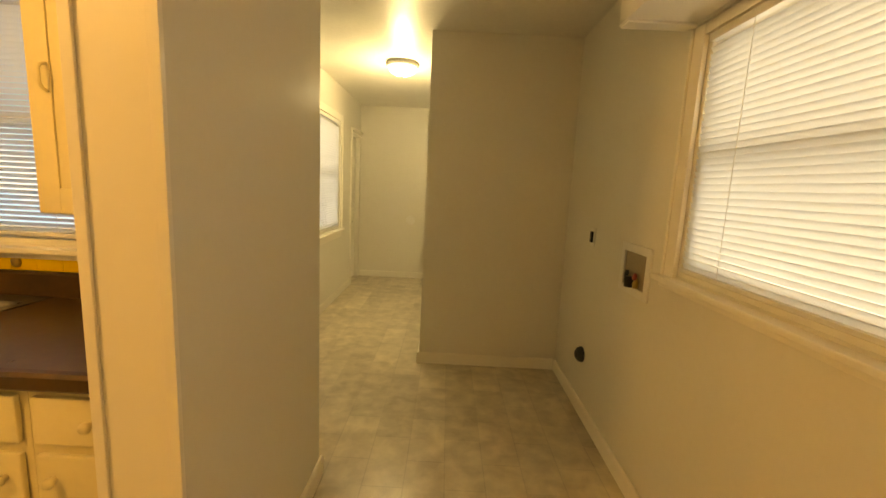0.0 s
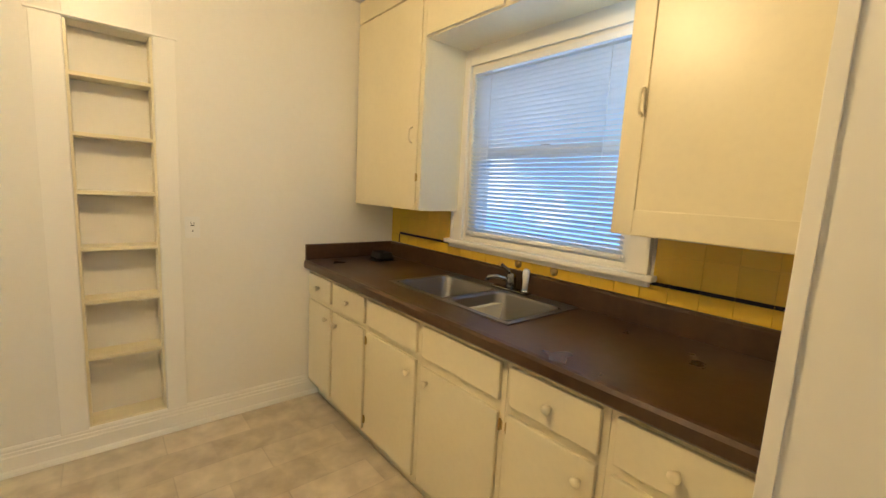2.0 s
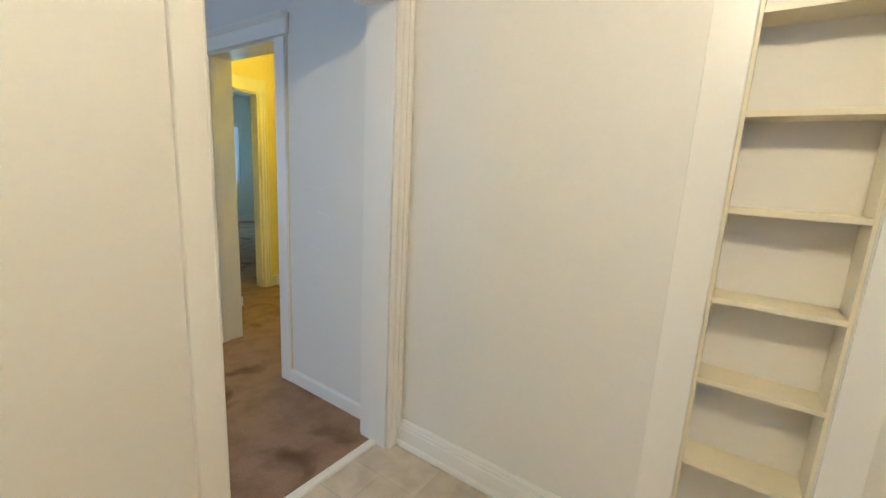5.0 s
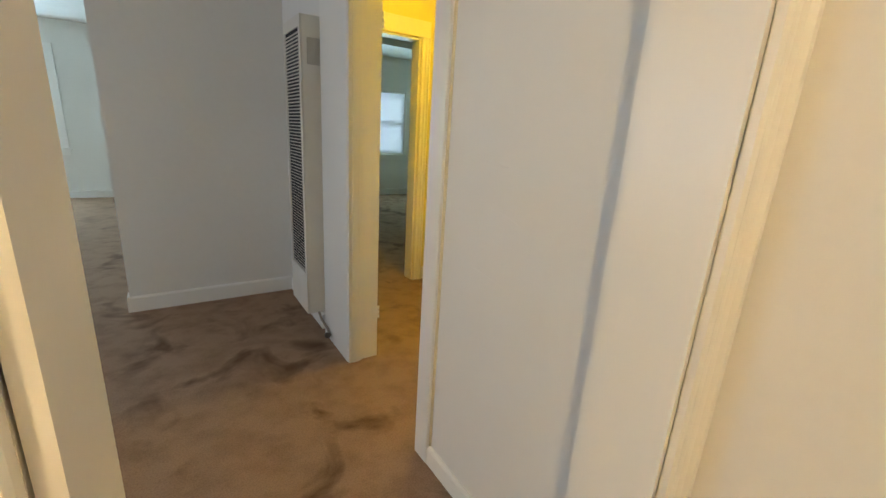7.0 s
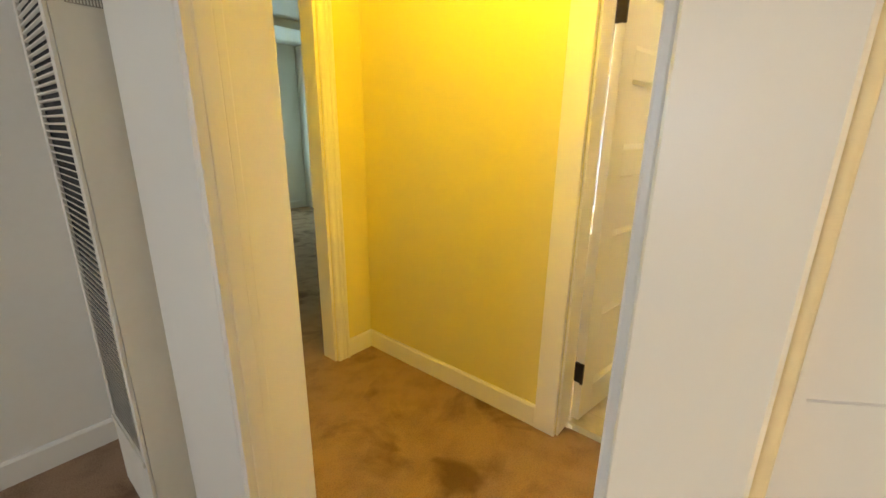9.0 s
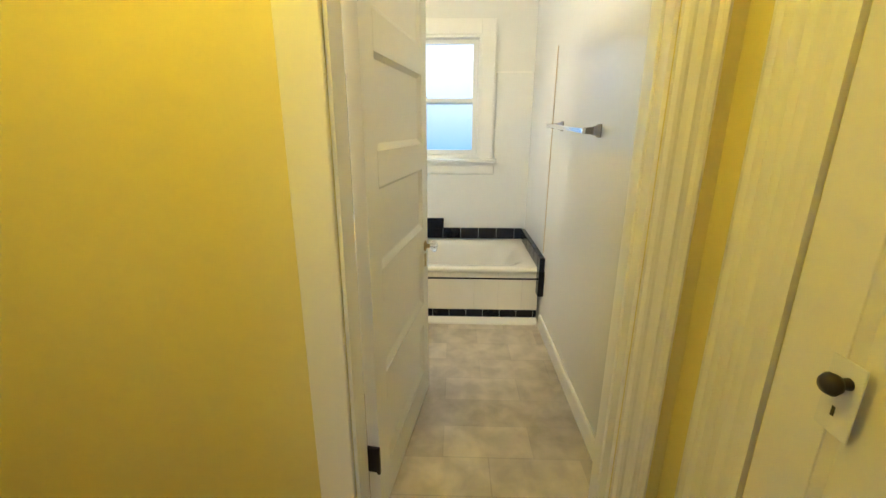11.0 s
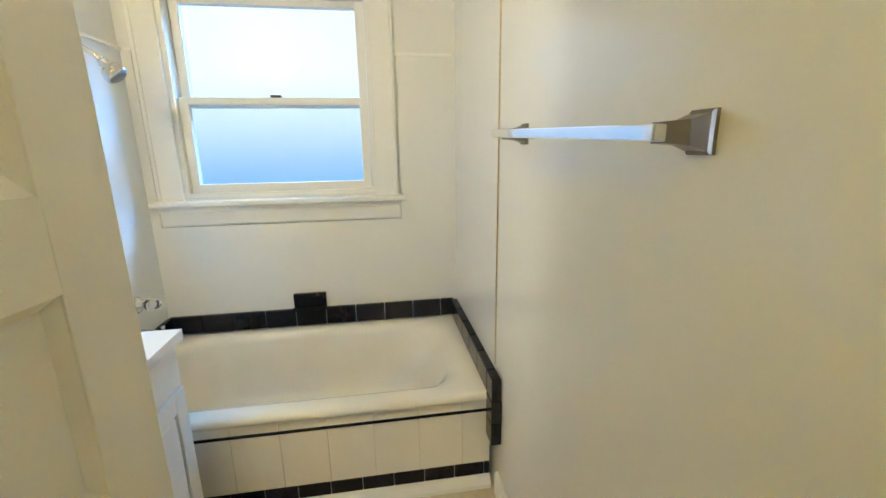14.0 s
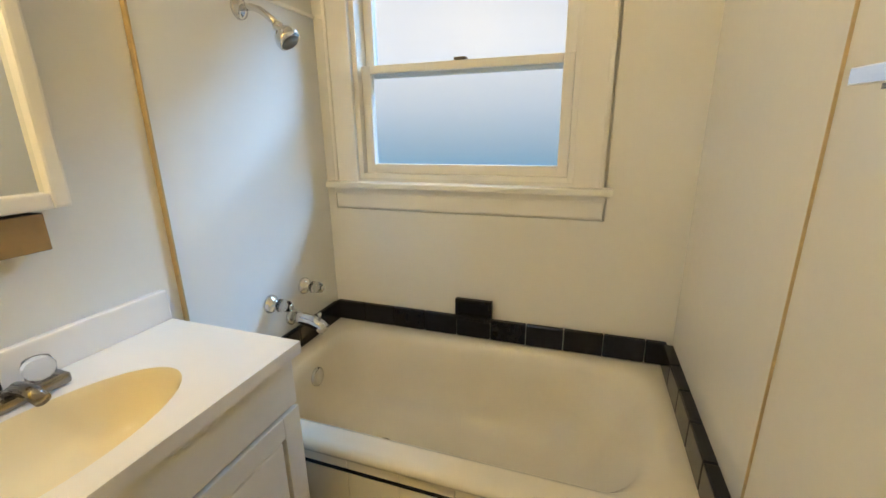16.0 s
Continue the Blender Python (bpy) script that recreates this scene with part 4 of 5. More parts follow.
part("valance", block(-1.306, -0.194, 2.845, 2.858, 2.197 - 0.0, 2.191, 0.0), CABP, ub)
ur = thing("wall_cabinet", (0.1, 2.7, 1.287), "cream painted wall cabinet with framed door and handle", "cabinet", "kitchen wall cabinets")
part("bottom_panel", block(-0.188, 0.403, UY, 2.856, 1.290, 1.308), CABP, ur)
part("side_panel", block(-0.188, -0.170, UY, 2.856, 1.308, H - 0.002), CABP, ur)
part("side_panel", block(0.385, 0.403, UY, 2.856, 1.308, H - 0.002), CABP, ur)
part("face_frame", block(-0.170, 0.385, UY, UY + 0.018, 1.308, H - 0.002), CABP, ur)
d = shaker(ur, -0.182, 0.398, 1.294, H - 0.008, UY, 0.072)
pull(-0.120, UY - 0.019, 1.72, d)

# shelf niche
ns = thing("niche_shelves", (WX, 1.27, 0.11), "narrow built-in spice shelves, cream painted, empty", "shelves")
part("side_board", block(WX + 0.001, WX + 0.016, 0.998, 1.103, 0.13, 2.074, 0.002), TRIM, ns)
part("side_board", block(WX + 0.001, WX + 0.016, 1.432, 1.522, 0.13, 2.074, 0.002), TRIM, ns)
part("head_board", block(WX + 0.001, WX + 0.014, 1.105, 1.430, 2.072, 2.60 - 0.035, 0.002), TRIM, ns)
part("top_moulding", block(WX + 0.001, WX + 0.022, 0.985, 1.533, 2.0745, 2.0845, 0.002), TRIM, ns)
part("lining", boxes((WX - 0.133, WX - 0.001, 1.106, 1.116, 0.112, 2.068), (WX - 0.133, WX - 0.001, 1.419, 1.429, 0.112, 2.068)), CABP, ns)
for z in (1.837, 1.570, 1.301, 1.032, 0.769, 0.482, 0.132):
    part("shelf", block(WX - 0.133, WX + 0.001, 1.1165, 1.4185, z - 0.004, z + 0.014, 0.002), CABP, ns)


def plate(name, axis, fixed, out, u, z, label, w=0.072, h=0.116, kind="outlet"):
    at = (lambda a, d, zz: (fixed + out * d, u + a, zz)) if axis == "x" else (lambda a, d, zz: (u + a, fixed + out * d, zz))
    t = thing(name, at(0, 0, z), label, "outlet" if kind == "outlet" else "switch")

    def b(nm, a0, a1, d0, d1, za, zb, m, bev=0.0015):
        p, q = at(a0, d0, z + za), at(a1, d1, z + zb)
        return part(nm, block(p[0], q[0], p[1], q[1], p[2], q[2], bev), m, t)
    b("cover_plate", -w / 2, w / 2, 0.001, 0.006, -h / 2, h / 2, WHITEPL, 0.002)
    if kind == "outlet":
        for s in (-1, 1):
            b("socket", -0.016, 0.016, 0.006, 0.008, s * 0.020 - 0.012, s * 0.020 + 0.012, WHITEPL)
        for a in (-0.007, 0.007):
            b("slot", a - 0.0015, a + 0.0015, 0.0081, 0.0086, 0.018, 0.027, BLACKPL, 0)
        b("slot", -0.009, 0.009, 0.0081, 0.0086, 0.008, 0.013, BLACKPL, 0)
        b("slot", -0.003, 0.003, 0.0081, 0.0086, -0.023, -0.017, BLACKPL, 0)
    else:
        b("toggle", -0.005, 0.005, 0.006, 0.022, -0.004, 0.014, WHITEPL)
        for s in (-1, 1):
            b("screw", -0.003, 0.003, 0.006, 0.0072, s * 0.030 - 0.003, s * 0.030 + 0.003, CHROME, 0.0005)
    return t


plate("wall_outlet", "x", WX, 1, 1.577, 1.137, "white outlet plate on the cream kitchen wall")


def ceiling_lamp(x, y, label, lens):
    t = thing("ceiling_lamp", (x, y, H), label, "ceiling lamp", "ceiling lamps")
    part("pan", lathe([(0.150, 0.0), (0.158, -0.02), (0.150, -0.038), (0.140, -0.042)], (x, y, H - 0.001)), WHITEPL, t)
    o = part("bowl", lathe([(0.136, -0.043), (0.130, -0.065), (0.108, -0.090), (0.070, -0.108), (0.025, -0.117), (0.004, -0.118)], (x, y, H)), lens, t, "lit frosted glass bowl")
    o.visible_shadow = False
    part("finial", lathe([(0.006, -0.1185), (0.009, -0.126), (0.005, -0.134)], (x, y, H)), BRASS, t)
    return t


ceiling_lamp(-0.52, 1.15, "frosted bowl ceiling lamp, lit, on the kitchen ceiling", LENSW)
ceiling_lamp(0.66, 5.30, "round frosted ceiling lamp, lit, on the laundry ceiling", LENS)
ceiling_lamp(-2.74, -1.85, "amber-lit bowl ceiling lamp on the hall ceiling", LENSY)

# ---------- laundry ----------
lc = thing("laundry_cabinet", (1.95, 2.1, 2.1), "white overhead cabinet above the laundry window", "cabinet")
part("body", boxes((1.795, EX - 0.002, 1.0, 2.975, 2.105, 2.123), (1.795, 1.813, 1.0, 2.975, 2.123, H - 0.002), (1.813, EX - 0.002, 2.957, 2.975, 2.123, H - 0.002)), TRIM, lc)
part("bottom_trim", block(1.80, EX - 0.03, 2.90, 2.97, 2.094, 2.104, 0.003), TRIM, lc)
part("wall_moulding", block(EX - 0.028, EX - 0.002, 1.0, 2.895, 2.090, 2.104, 0.003), TRIM, lc)

wb = thing("washer_valve_box", (EX, 3.21, 1.08), "white recessed washer valve box with hoses taps inside", "valve box")
y0, y1, z0, z1 = 3.06, 3.37, 0.955, 1.205
part("frame", boxes((EX - 0.012, EX - 0.001, y0, y0 + 0.04, z0, z1), (EX - 0.012, EX - 0.001, y1 - 0.04, y1, z0, z1), (EX - 0.012, EX - 0.001, y0 + 0.04, y1 - 0.04, z1 - 0.04, z1), (EX - 0.012, EX - 0.001, y0 + 0.04, y1 - 0.04, z0, z0 + 0.04), bevel=0.002), WHITEPL, wb)
# back plate lies on the wall; its brown holds the shade of a recess
part("back", block(EX - 0.0035, EX - 0.001, y0 + 0.035, y1 - 0.035, z0 + 0.035, z1 - 0.035), mat("shadowed_beige_plastic", (0.30, 0.24, 0.16), 0.5, grain=0.2), wb)
for yy in (3.17, 3.26):
    v = part("valve", lathe([(0.013, 0), (0.013, 0.03), (0.009, 0.035), (0.009, 0.05)], (EX - 0.016, yy, z0 + 0.045), (0, 0, 1), 12), BRASS, wb)
    part("valve_handle", lathe([(0.004, 0), (0.018, 0.002), (0.018, 0.010), (0.004, 0.012)], (EX - 0.018, yy, z0 + 0.10), (-1, 0, 0.2), 10), REDPL if yy < 3.2 else BLACKPL, v)
part("drain_pipe", lathe([(0.022, 0), (0.022, 0.05), (0.019, 0.052)], (EX - 0.028, 3.215, z0 + 0.042), (0, 0, 1), 14), BLACKPL, wb)
sq = plate("wall_outlet", "x", EX, -1, 3.845, 1.17, "white outlet plate with black socket above the laundry floor")
part("plug_face", block(EX - 0.018, EX - 0.0065, 3.825, 3.865, 1.135, 1.205, 0.006), BLACKPL, sq)
dv = thing("dryer_socket", (EX, 3.83, 0.385), "black round dryer socket on the laundry wall", "socket")
part("socket_body", lathe([(0.052, 0), (0.052, 0.012), (0.044, 0.030), (0.030, 0.040)], (EX - 0.001, 3.83, 0.385), (-1, 0, 0), 18), BLACKPL, dv)
part("pin_plate", lathe([(0.024, 0.0402), (0.022, 0.046)], (EX - 0.001, 3.83, 0.385), (-1, 0, 0), 12), DARKBRONZE, dv)
ft = thing("round_cover_plate", (0.585, 7.55, 0.905), "white round blank cover plate on the laundry end wall", "cover plate")
part("disc", lathe([(0.070, 0), (0.070, 0.004), (0.060, 0.010), (0.01, 0.012)], (0.585, 7.549, 0.905), (0, -1, 0), 20), WHITEPL, ft)
bd = thing("door_1", (-0.25, 7.24, 0), "cream painted back door, closed, in the laundry wall", "door", kind="structure")
part("leaf", block(-0.30, -0.262, 6.985, 7.495, 0.01, 2.09, 0.003), TRIM, bd)
part("door_knob", lathe([(0.026, 0), (0.026, 0.006), (0.010, 0.012), (0.010, 0.030), (0.026, 0.038), (0.028, 0.050), (0.016, 0.062)], (-0.262, 7.07, 0.88), (1, 0, 0), 16), DARKBRONZE, bd)
casing("trim_back_door_south", "x", -0.20, 1, 6.98, -1, 0.06, 0, 2.10, fluted=False)
head("trim_back_door_head", "x", -0.20, 1, 6.91, 7.54, 2.102, 0.06, cap=True)
setting("trim_closet_door", boxes((0.955, 0.973, 5.30, 5.38, 0, 2.1), (0.955, 0.973, 6.2, 6.28, 0, 2.1), (0.955, 0.973, 5.38, 6.2, 2.02, 2.1), bevel=0.002), TRIM, "white painted closet door casing in the laundry", "trim")
cd = thing("door_2", (0.96, 5.79, 0), "white painted closet door, closed", "door", kind="structure")
part("leaf", block(0.962, 0.972, 5.385, 6.195, 0.01, 2.015, 0.002), TRIM, cd)
for z in (0.25, 1.75):
    part("hinge", block(0.950, 0.961, 5.376, 5.392, z, z + 0.08, 0.002), WHITEPL, cd)

# ---------- living room ----------
wh = thing("wall_heater", (-1.99, -2.4, 0.2), "tall beige wall furnace with louvred front on the living room wall", "heater")
HX0, HX1, HY0, HY1, HZ0, HZ1 = WX - 0.003, -1.927, -2.69, -2.324, 0.150, 1.895
part("body", boxes((HX0, HX1 - 0.010, HY1 - 0.012, HY1, HZ0, HZ1), (HX0, HX1 - 0.010, HY0, HY0 + 0.012, HZ0, HZ1), (HX0, HX1 - 0.010, HY0 + 0.012, HY1 - 0.012, HZ1 - 0.012, HZ1), (HX0, HX1 - 0.010, HY0 + 0.012, HY1 - 0.012, HZ0, HZ0 + 0.012)), BEIGEM, wh)
fr = part("front_panel", boxes((HX1 - 0.009, HX1, HY0, HY0 + 0.035, HZ0, HZ1), (HX1 - 0.009, HX1, HY1 - 0.035, HY1, HZ0, HZ1), (HX1 - 0.009, HX1, HY0 + 0.035, HY1 - 0.035, HZ0, 0.43), (HX1 - 0.009, HX1, HY0 + 0.035, HY1 - 0.035, HZ1 - 0.06, HZ1), bevel=0.002), BEIGEM, wh)
# solid near-black block: the shade behind the louvres is put into its colour
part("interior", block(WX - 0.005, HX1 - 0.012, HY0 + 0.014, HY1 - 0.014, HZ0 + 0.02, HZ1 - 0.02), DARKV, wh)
lv = None
for k in range(73):
    z = 0.437 + k * 0.019
    if lv is None:
        lv = part("louvre", prism([(HX1 - 0.006, z), (HX1 - 0.001, z + 0.003), (HX1 - 0.001, z + 0.0065), (HX1 - 0.006, z + 0.0035)], HY0 + 0.035, HY1 - 0.035, "y"), BEIGEM, fr)
    else:
        twin(lv, fr, Matrix.Translation((0, 0, k * 0.019)))
# plate behind the fins, with the shade between them put into its grey
sv = part("side_vent", block(-2.040, -1.966, HY1 + 0.0005, HY1 + 0.003, 1.648, 1.782), mat("shaded_vent_steel", (0.34, 0.31, 0.25), 0.5, 0.3, grain=0.2), wh, "small grey side vent")
for k in range(12):
    part("fin", block(-2.038 + k * 0.006, -2.0355 + k * 0.006, HY1 + 0.003, HY1 + 0.0055, 1.650, 1.780), BEIGEM, sv)
part("bottom_lip", block(HX1, HX1 + 0.006, HY0 + 0.01, HY1 - 0.01, 0.410, 0.428, 0.002), BEIGEM, wh)
part("gas_valve", lathe([(0.016, 0), (0.018, 0.02), (0.010, 0.03)], (-2.012, -2.16, 0.055), (1, 0, 0.3), 10), mat("dirty_metal", (0.16, 0.13, 0.09), 0.6, 0.5, grain=0.4), wh)
part("gas_pipe", tube([(-2.018, -2.16, 0.05), (-2.013, -2.20, 0.085), (-2.0, -2.28, 0.12), (-2.0, -2.36, 0.165)], 0.008, 8), mat("pitted_gas_pipe", (0.30, 0.26, 0.20), 0.6, 0.4, grain=0.5), wh)
for z in (0.255, 1.80):
    hg = thing("jamb_hinge", (-2.205, -1.884, z), "painted-over old hinge leaf on the hall jamb", "hinge", "old hinge leaves")
    part("leaf", block(-2.209, -2.175, -1.8845, -1.881, z, z + 0.075, 0.001), TRIM, hg)
    for q in (0.0, 0.027, 0.054):
        part("knuckle", lathe([(0.006, 0), (0.006, 0.020)], (-2.213, -1.881, z + q), (0, 0, 1), 8), TRIM, hg)


# ---------- hall and bathroom doors ----------
def panel_door(name, width, height, panels, label, thick=0.042, stile=0.10):
    """A door along +x from its hinge at the origin, with sunk panels on both faces."""
    d = thing(name, (0, 0, 0), label, "door", kind="structure")
    part("stile", block(0.0, stile, -thick / 2, thick / 2, 0.012, height, 0.002), TRIM, d)
    part("stile", block(width - stile * 0.9, width, -thick / 2, thick / 2, 0.012, height, 0.002), TRIM, d)
    z = 0.012
    for a, b in panels + [(height, height)]:
        part("rail", block(stile, width - stile * 0.9, -thick / 2, thick / 2, z, a, 0.0), TRIM, d)
        z = b
    for a, b in panels:
        x0, x1 = stile, width - stile * 0.9
        p = part("panel", block(x0 - 0.004, x1 + 0.004, -0.004, 0.004, a - 0.004, b + 0.004), TRIM, d)
        for s in (-1, 1):
            lip, deep = s * (thick / 2 - 0.004), s * 0.0045
            for prof, ax, lo, hi in (([(lip, a), (deep, a), (deep, a + 0.022)], "x", x0, x1), ([(lip, b), (deep, b), (deep, b - 0.014)], "x", x0, x1)):
                part("bead", prism(prof, lo, hi, ax), TRIM, p)
            for u, w in ((x0, 0.014), (x1, -0.014)):
                part("bead", prism([(u, lip), (u, deep), (u + w, deep)], a + 0.001, b - 0.001, "z"), TRIM, p)
    return d


door = panel_door("door_3", 0.815, 2.03, [(0.17, 0.443), (0.553, 0.826), (0.936, 1.208), (1.318, 1.597), (1.707, 1.925)], "cream five-panel bathroom door, standing open, with glass knob", stile=0.112)
for s in (-1, 1):
    kb = part("rosette", lathe([(0.026, 0), (0.024, 0.006), (0.011, 0.010), (0.010, 0.026)], (0.752, s * 0.0212, 0.838), (0, s, 0), 18), BRASS, door)
    part("door_knob", lathe([(0.012, 0), (0.024, 0.006), (0.029, 0.016), (0.027, 0.026), (0.016, 0.034)], (0.752, s * 0.0475, 0.838), (0, s, 0), 8), CRYSTAL, kb, "faceted clear glass knob")
    part("key_plate", block(0.739, 0.765, s * 0.0212, s * 0.0235, 0.735, 0.80, 0.001), BRASS, door)
part("latch_plate", block(0.8148, 0.8175, -0.012, 0.012, 0.78, 0.90, 0.001), BRASS, door)
for z in (0.223, 1.79):
    part("hinge", boxes((-0.012, 0.004, -0.021, 0.021, z, z + 0.10), (-0.016, -0.004, -0.026, -0.014, z - 0.004, z + 0.104), bevel=0.002), DARKBRONZE, door, "dark bronze hinge")
door.matrix_basis = pose(-3.495, -1.632, 0, 0, 0, 180 - 8.4)

cl = panel_door("door_4", 0.74, 2.03, [(0.20, 0.50), (0.60, 1.88)], "cream panelled closet door, closed, in the hall", stile=0.12)
pl = part("lock_plate", block(0.100, 0.160, -0.0245, -0.0212, 0.915, 1.045, 0.002), WHITEPL, cl, "white painted lock plate")
part("door_knob", lathe([(0.010, 0), (0.008, 0.012), (0.015, 0.018), (0.019, 0.028), (0.014, 0.037), (0.005, 0.040)], (0.138, -0.0245, 1.010), (0, -1, 0), 16), DARKBRONZE, pl, "dark bronze knob")
part("key_hole", block(0.124, 0.130, -0.0251, -0.0246, 0.945, 0.962, 0.0), BLACKPL, pl)
cl.matrix_basis = Matrix.Translation((-3.028, -0.722, 0))
casing("trim_closet_hall_west", "y", -0.735, -1, -3.036, -1, 0.18, 0, 2.05)
casing("trim_closet_hall_east", "y", -0.735, -1, -2.28, 1, 0.06, 0, 2.05, fluted=False)
head("trim_closet_hall_head", "y", -0.735, -1, -3.22, -2.215, 2.052, 0.12, cap=False)

# ---------- bathroom ----------
SITE[0] = BATH(0.06)
ST = 1.645        # top of the tub surround
setting("surround_panel_west", prism([(-2.222, 0.50), (-0.873, 0.50), (-0.873, ST), (-1.134, ST), (-1.134, 0.935), (-2.176, 0.935), (-2.176, ST), (-2.222, ST)], -5.369, -5.356, "x"), GLOSS, "smooth off-white tub surround panel under the window", "panel")
SURB = mat("smooth_white_panel", (0.80, 0.81, 0.80), 0.16, grain=0.05, scale=20, stain=0.08, tint=(0.72, 0.72, 0.68))
setting("surround_panel_south", block(-5.355, -4.645, -2.2245, -2.212, 0.50, ST), SURB, "smooth white tub surround panel with shower fittings", "panel")
setting("surround_panel_north", block(-5.355, -4.66, -0.8745, -0.8705, 0.50, ST), GLOSS, "smooth off-white tub surround panel", "panel")
setting("trim_surround_top_south", block(-5.352, -4.64, -2.2205, -2.203, ST, ST + 0.012, 0.002), TRIM, "thin painted cap strip on the surround", "trim")
setting("trim_surround_top_west", boxes((-5.367, -5.350, -2.20, -2.172, ST, ST + 0.012), (-5.367, -5.350, -1.138, -0.89, ST, ST + 0.012)), TRIM, "thin painted cap strip on the surround", "trim")
setting("trim_surround_edge_south", block(-4.6445, -4.638, -2.2245, -2.209, 0.70, H - 0.01, 0.002), mat("honey_wood_strip", (0.50, 0.36, 0.16), 0.4, grain=0.4, scale=25), "honey coloured wood edge strip of the surround", "trim")
setting("trim_surround_edge_north", block(-4.6598, -4.6575, -0.8752, -0.8705, 0.53, 1.70, 0.0), mat("pale_edge_strip", (0.55, 0.42, 0.24), 0.4, grain=0.3), "thin honey coloured edge strip of the surround", "trim")


def tub():
    t = thing("bathtub", (-4.99, -1.56, 0), "cream enamelled built-in bathtub with tiled apron", "bathtub")
    X0, X1, Y0, Y1, Z = -5.352, -4.645, -2.208, -0.888, 0.435
    bm = bmesh.new()

    def ring(i0, i1, j0, j1, zz, rr):
        x0, x1, y0, y1 = X0 + i0, X1 - i1, Y0 + j0, Y1 - j1
        out = []
        for cx, cy, a0 in ((x1 - rr, y1 - rr, 0), (x0 + rr, y1 - rr, 90), (x0 + rr, y0 + rr, 180), (x1 - rr, y0 + rr, 270)):
            for k in range(9):
                a = radians(a0 + 11.25 * k)
                out.append(bm.verts.new((cx + rr * math.cos(a), cy + rr * math.sin(a), zz)))
        return out
    rings = [ring(0, 0.006, 0, 0, Z - 0.034, 0.004), ring(0, -0.004, 0, 0, Z - 0.027, 0.004), ring(0, -0.008, 0, 0, Z - 0.014, 0.005), ring(0, 0.0, 0, 0, Z - 0.003, 0.006), ring(0.012, 0.016, 0.012, 0.012, Z, 0.010),
             ring(0.040, 0.065, 0.070, 0.060, Z - 0.002, 0.12), ring(0.052, 0.085, 0.082, 0.085, Z - 0.012, 0.15), ring(0.062, 0.100, 0.090, 0.115, Z - 0.045, 0.17), ring(0.080, 0.120, 0.105, 0.20, Z - 0.20, 0.17),
             ring(0.105, 0.145, 0.130, 0.26, Z - 0.29, 0.16), ring(0.145, 0.185, 0.175, 0.33, Z - 0.325, 0.13), ring(0.22, 0.26, 0.28, 0.45, Z - 0.332, 0.07)]
    for a, b in zip(rings, rings[1:]):
        n = len(a)
        for k in range(n):
            bm.faces.new((a[k], a[(k + 1) % n], b[(k + 1) % n], b[k]))
    bm.faces.new(rings[-1])
    for f in bm.faces:
        f.smooth = True
    part("basin", bm, PORCELAIN, t)
    ap = part("apron", block(-4.70, -4.662, -2.208, -0.888, 0.0, 0.404), WGROUT, t)
    y, k = -2.206, 0
    while y < -0.90:
        w = min(0.152, -0.889 - y)
        part("apron_tile", block(-4.6615, -4.654, y, y + w - 0.0012, 0.3665, 0.405, 0.0012, 1), PORCELAIN, ap)
        part("apron_tile", block(-4.6615, -4.654, y, y + w - 0.0012, 0.1495, 0.3545, 0.0008, 1), PORCELAIN, ap)
        y += 0.152
    part("liner", block(-4.6615, -4.652, -2.206, -0.90, 0.3555, 0.3655, 0.0015, 1), BLACKTILE, ap, "thin black liner tile")
    y = -2.206
    while y < -0.90:
        w = min(0.108, -0.889 - y)
        part("base_tile", block(-4.6615, -4.653, y, y + w - 0.002, 0.097, 0.148, 0.002, 1), BLACKTILE, ap, "black base tile")
        y += 0.108
    part("skirting", prism([(-4.661, 0.0), (-4.630, 0.0), (-4.632, 0.066), (-4.646, 0.088), (-4.655, 0.096), (-4.661, 0.096)], -2.206, -0.889, "y"), TRIM, t)
    part("overflow_plate", lathe([(0.036, 0), (0.036, 0.004), (0.028, 0.009), (0.006, 0.010)], (-5.03, -2.112, 0.345), (0, 1, 0.12), 20), CHROME, t)
    part("drain", lathe([(0.032, 0), (0.034, 0.003), (0.020, 0.004)], (-5.03, -1.85, 0.1035)), CHROME, t)
    return t


tub()
# black border tiles round the tub
bt = thing("tub_border_tiles", (-5.35, -1.56, 0.44), "row of glossy black cap tiles round the tub with a soap dish", "tiles", kind="structure")
y = -2.204
while y < -0.90:
    w = min(0.1375, -0.892 - y)
    part("tile", block(-5.3545, -5.333, y, y + w - 0.002, 0.441, 0.524, 0.004, 2), BLACKTILE, bt)
    y += 0.1385
x = -5.332
while x < -4.60:
    w = min(0.1375, -4.572 - x)
    for ya, yb in ((-2.2105, -2.190), (-0.907, -0.875)):
        if ya < -2 and x + w > -4.64:
            continue
        part("tile", block(x, x + w - 0.002, ya, yb, 0.441, 0.524, 0.004, 2), BLACKTILE, bt)
    x += 0.1385
for z0, z1 in ((0.275, 0.355), (0.357, 0.4385)):
    part("tile", block(-4.648, -4.576, -0.907, -0.8705, z0, z1, 0.004, 2), BLACKTILE, bt)
sd = part("soap_dish", boxes((-5.352, -5.300, -1.655, -1.507, 0.5255, 0.536), (-5.352, -5.330, -1.655, -1.640, 0.536, 0.600), (-5.352, -5.330, -1.522, -1.507, 0.536, 0.600), (-5.352, -5.330, -1.640, -1.522, 0.586, 0.600), (-5.304, -5.298, -1.655, -1.507, 0.5365, 0.546), bevel=0.003), BLACKTILE, bt, "black ceramic soap dish")
part("recess", block(-5.3545, -5.349, -1.641, -1.521, 0.536, 0.587), BLACKTILE, sd)


SITE[0] = BATH(0.038)


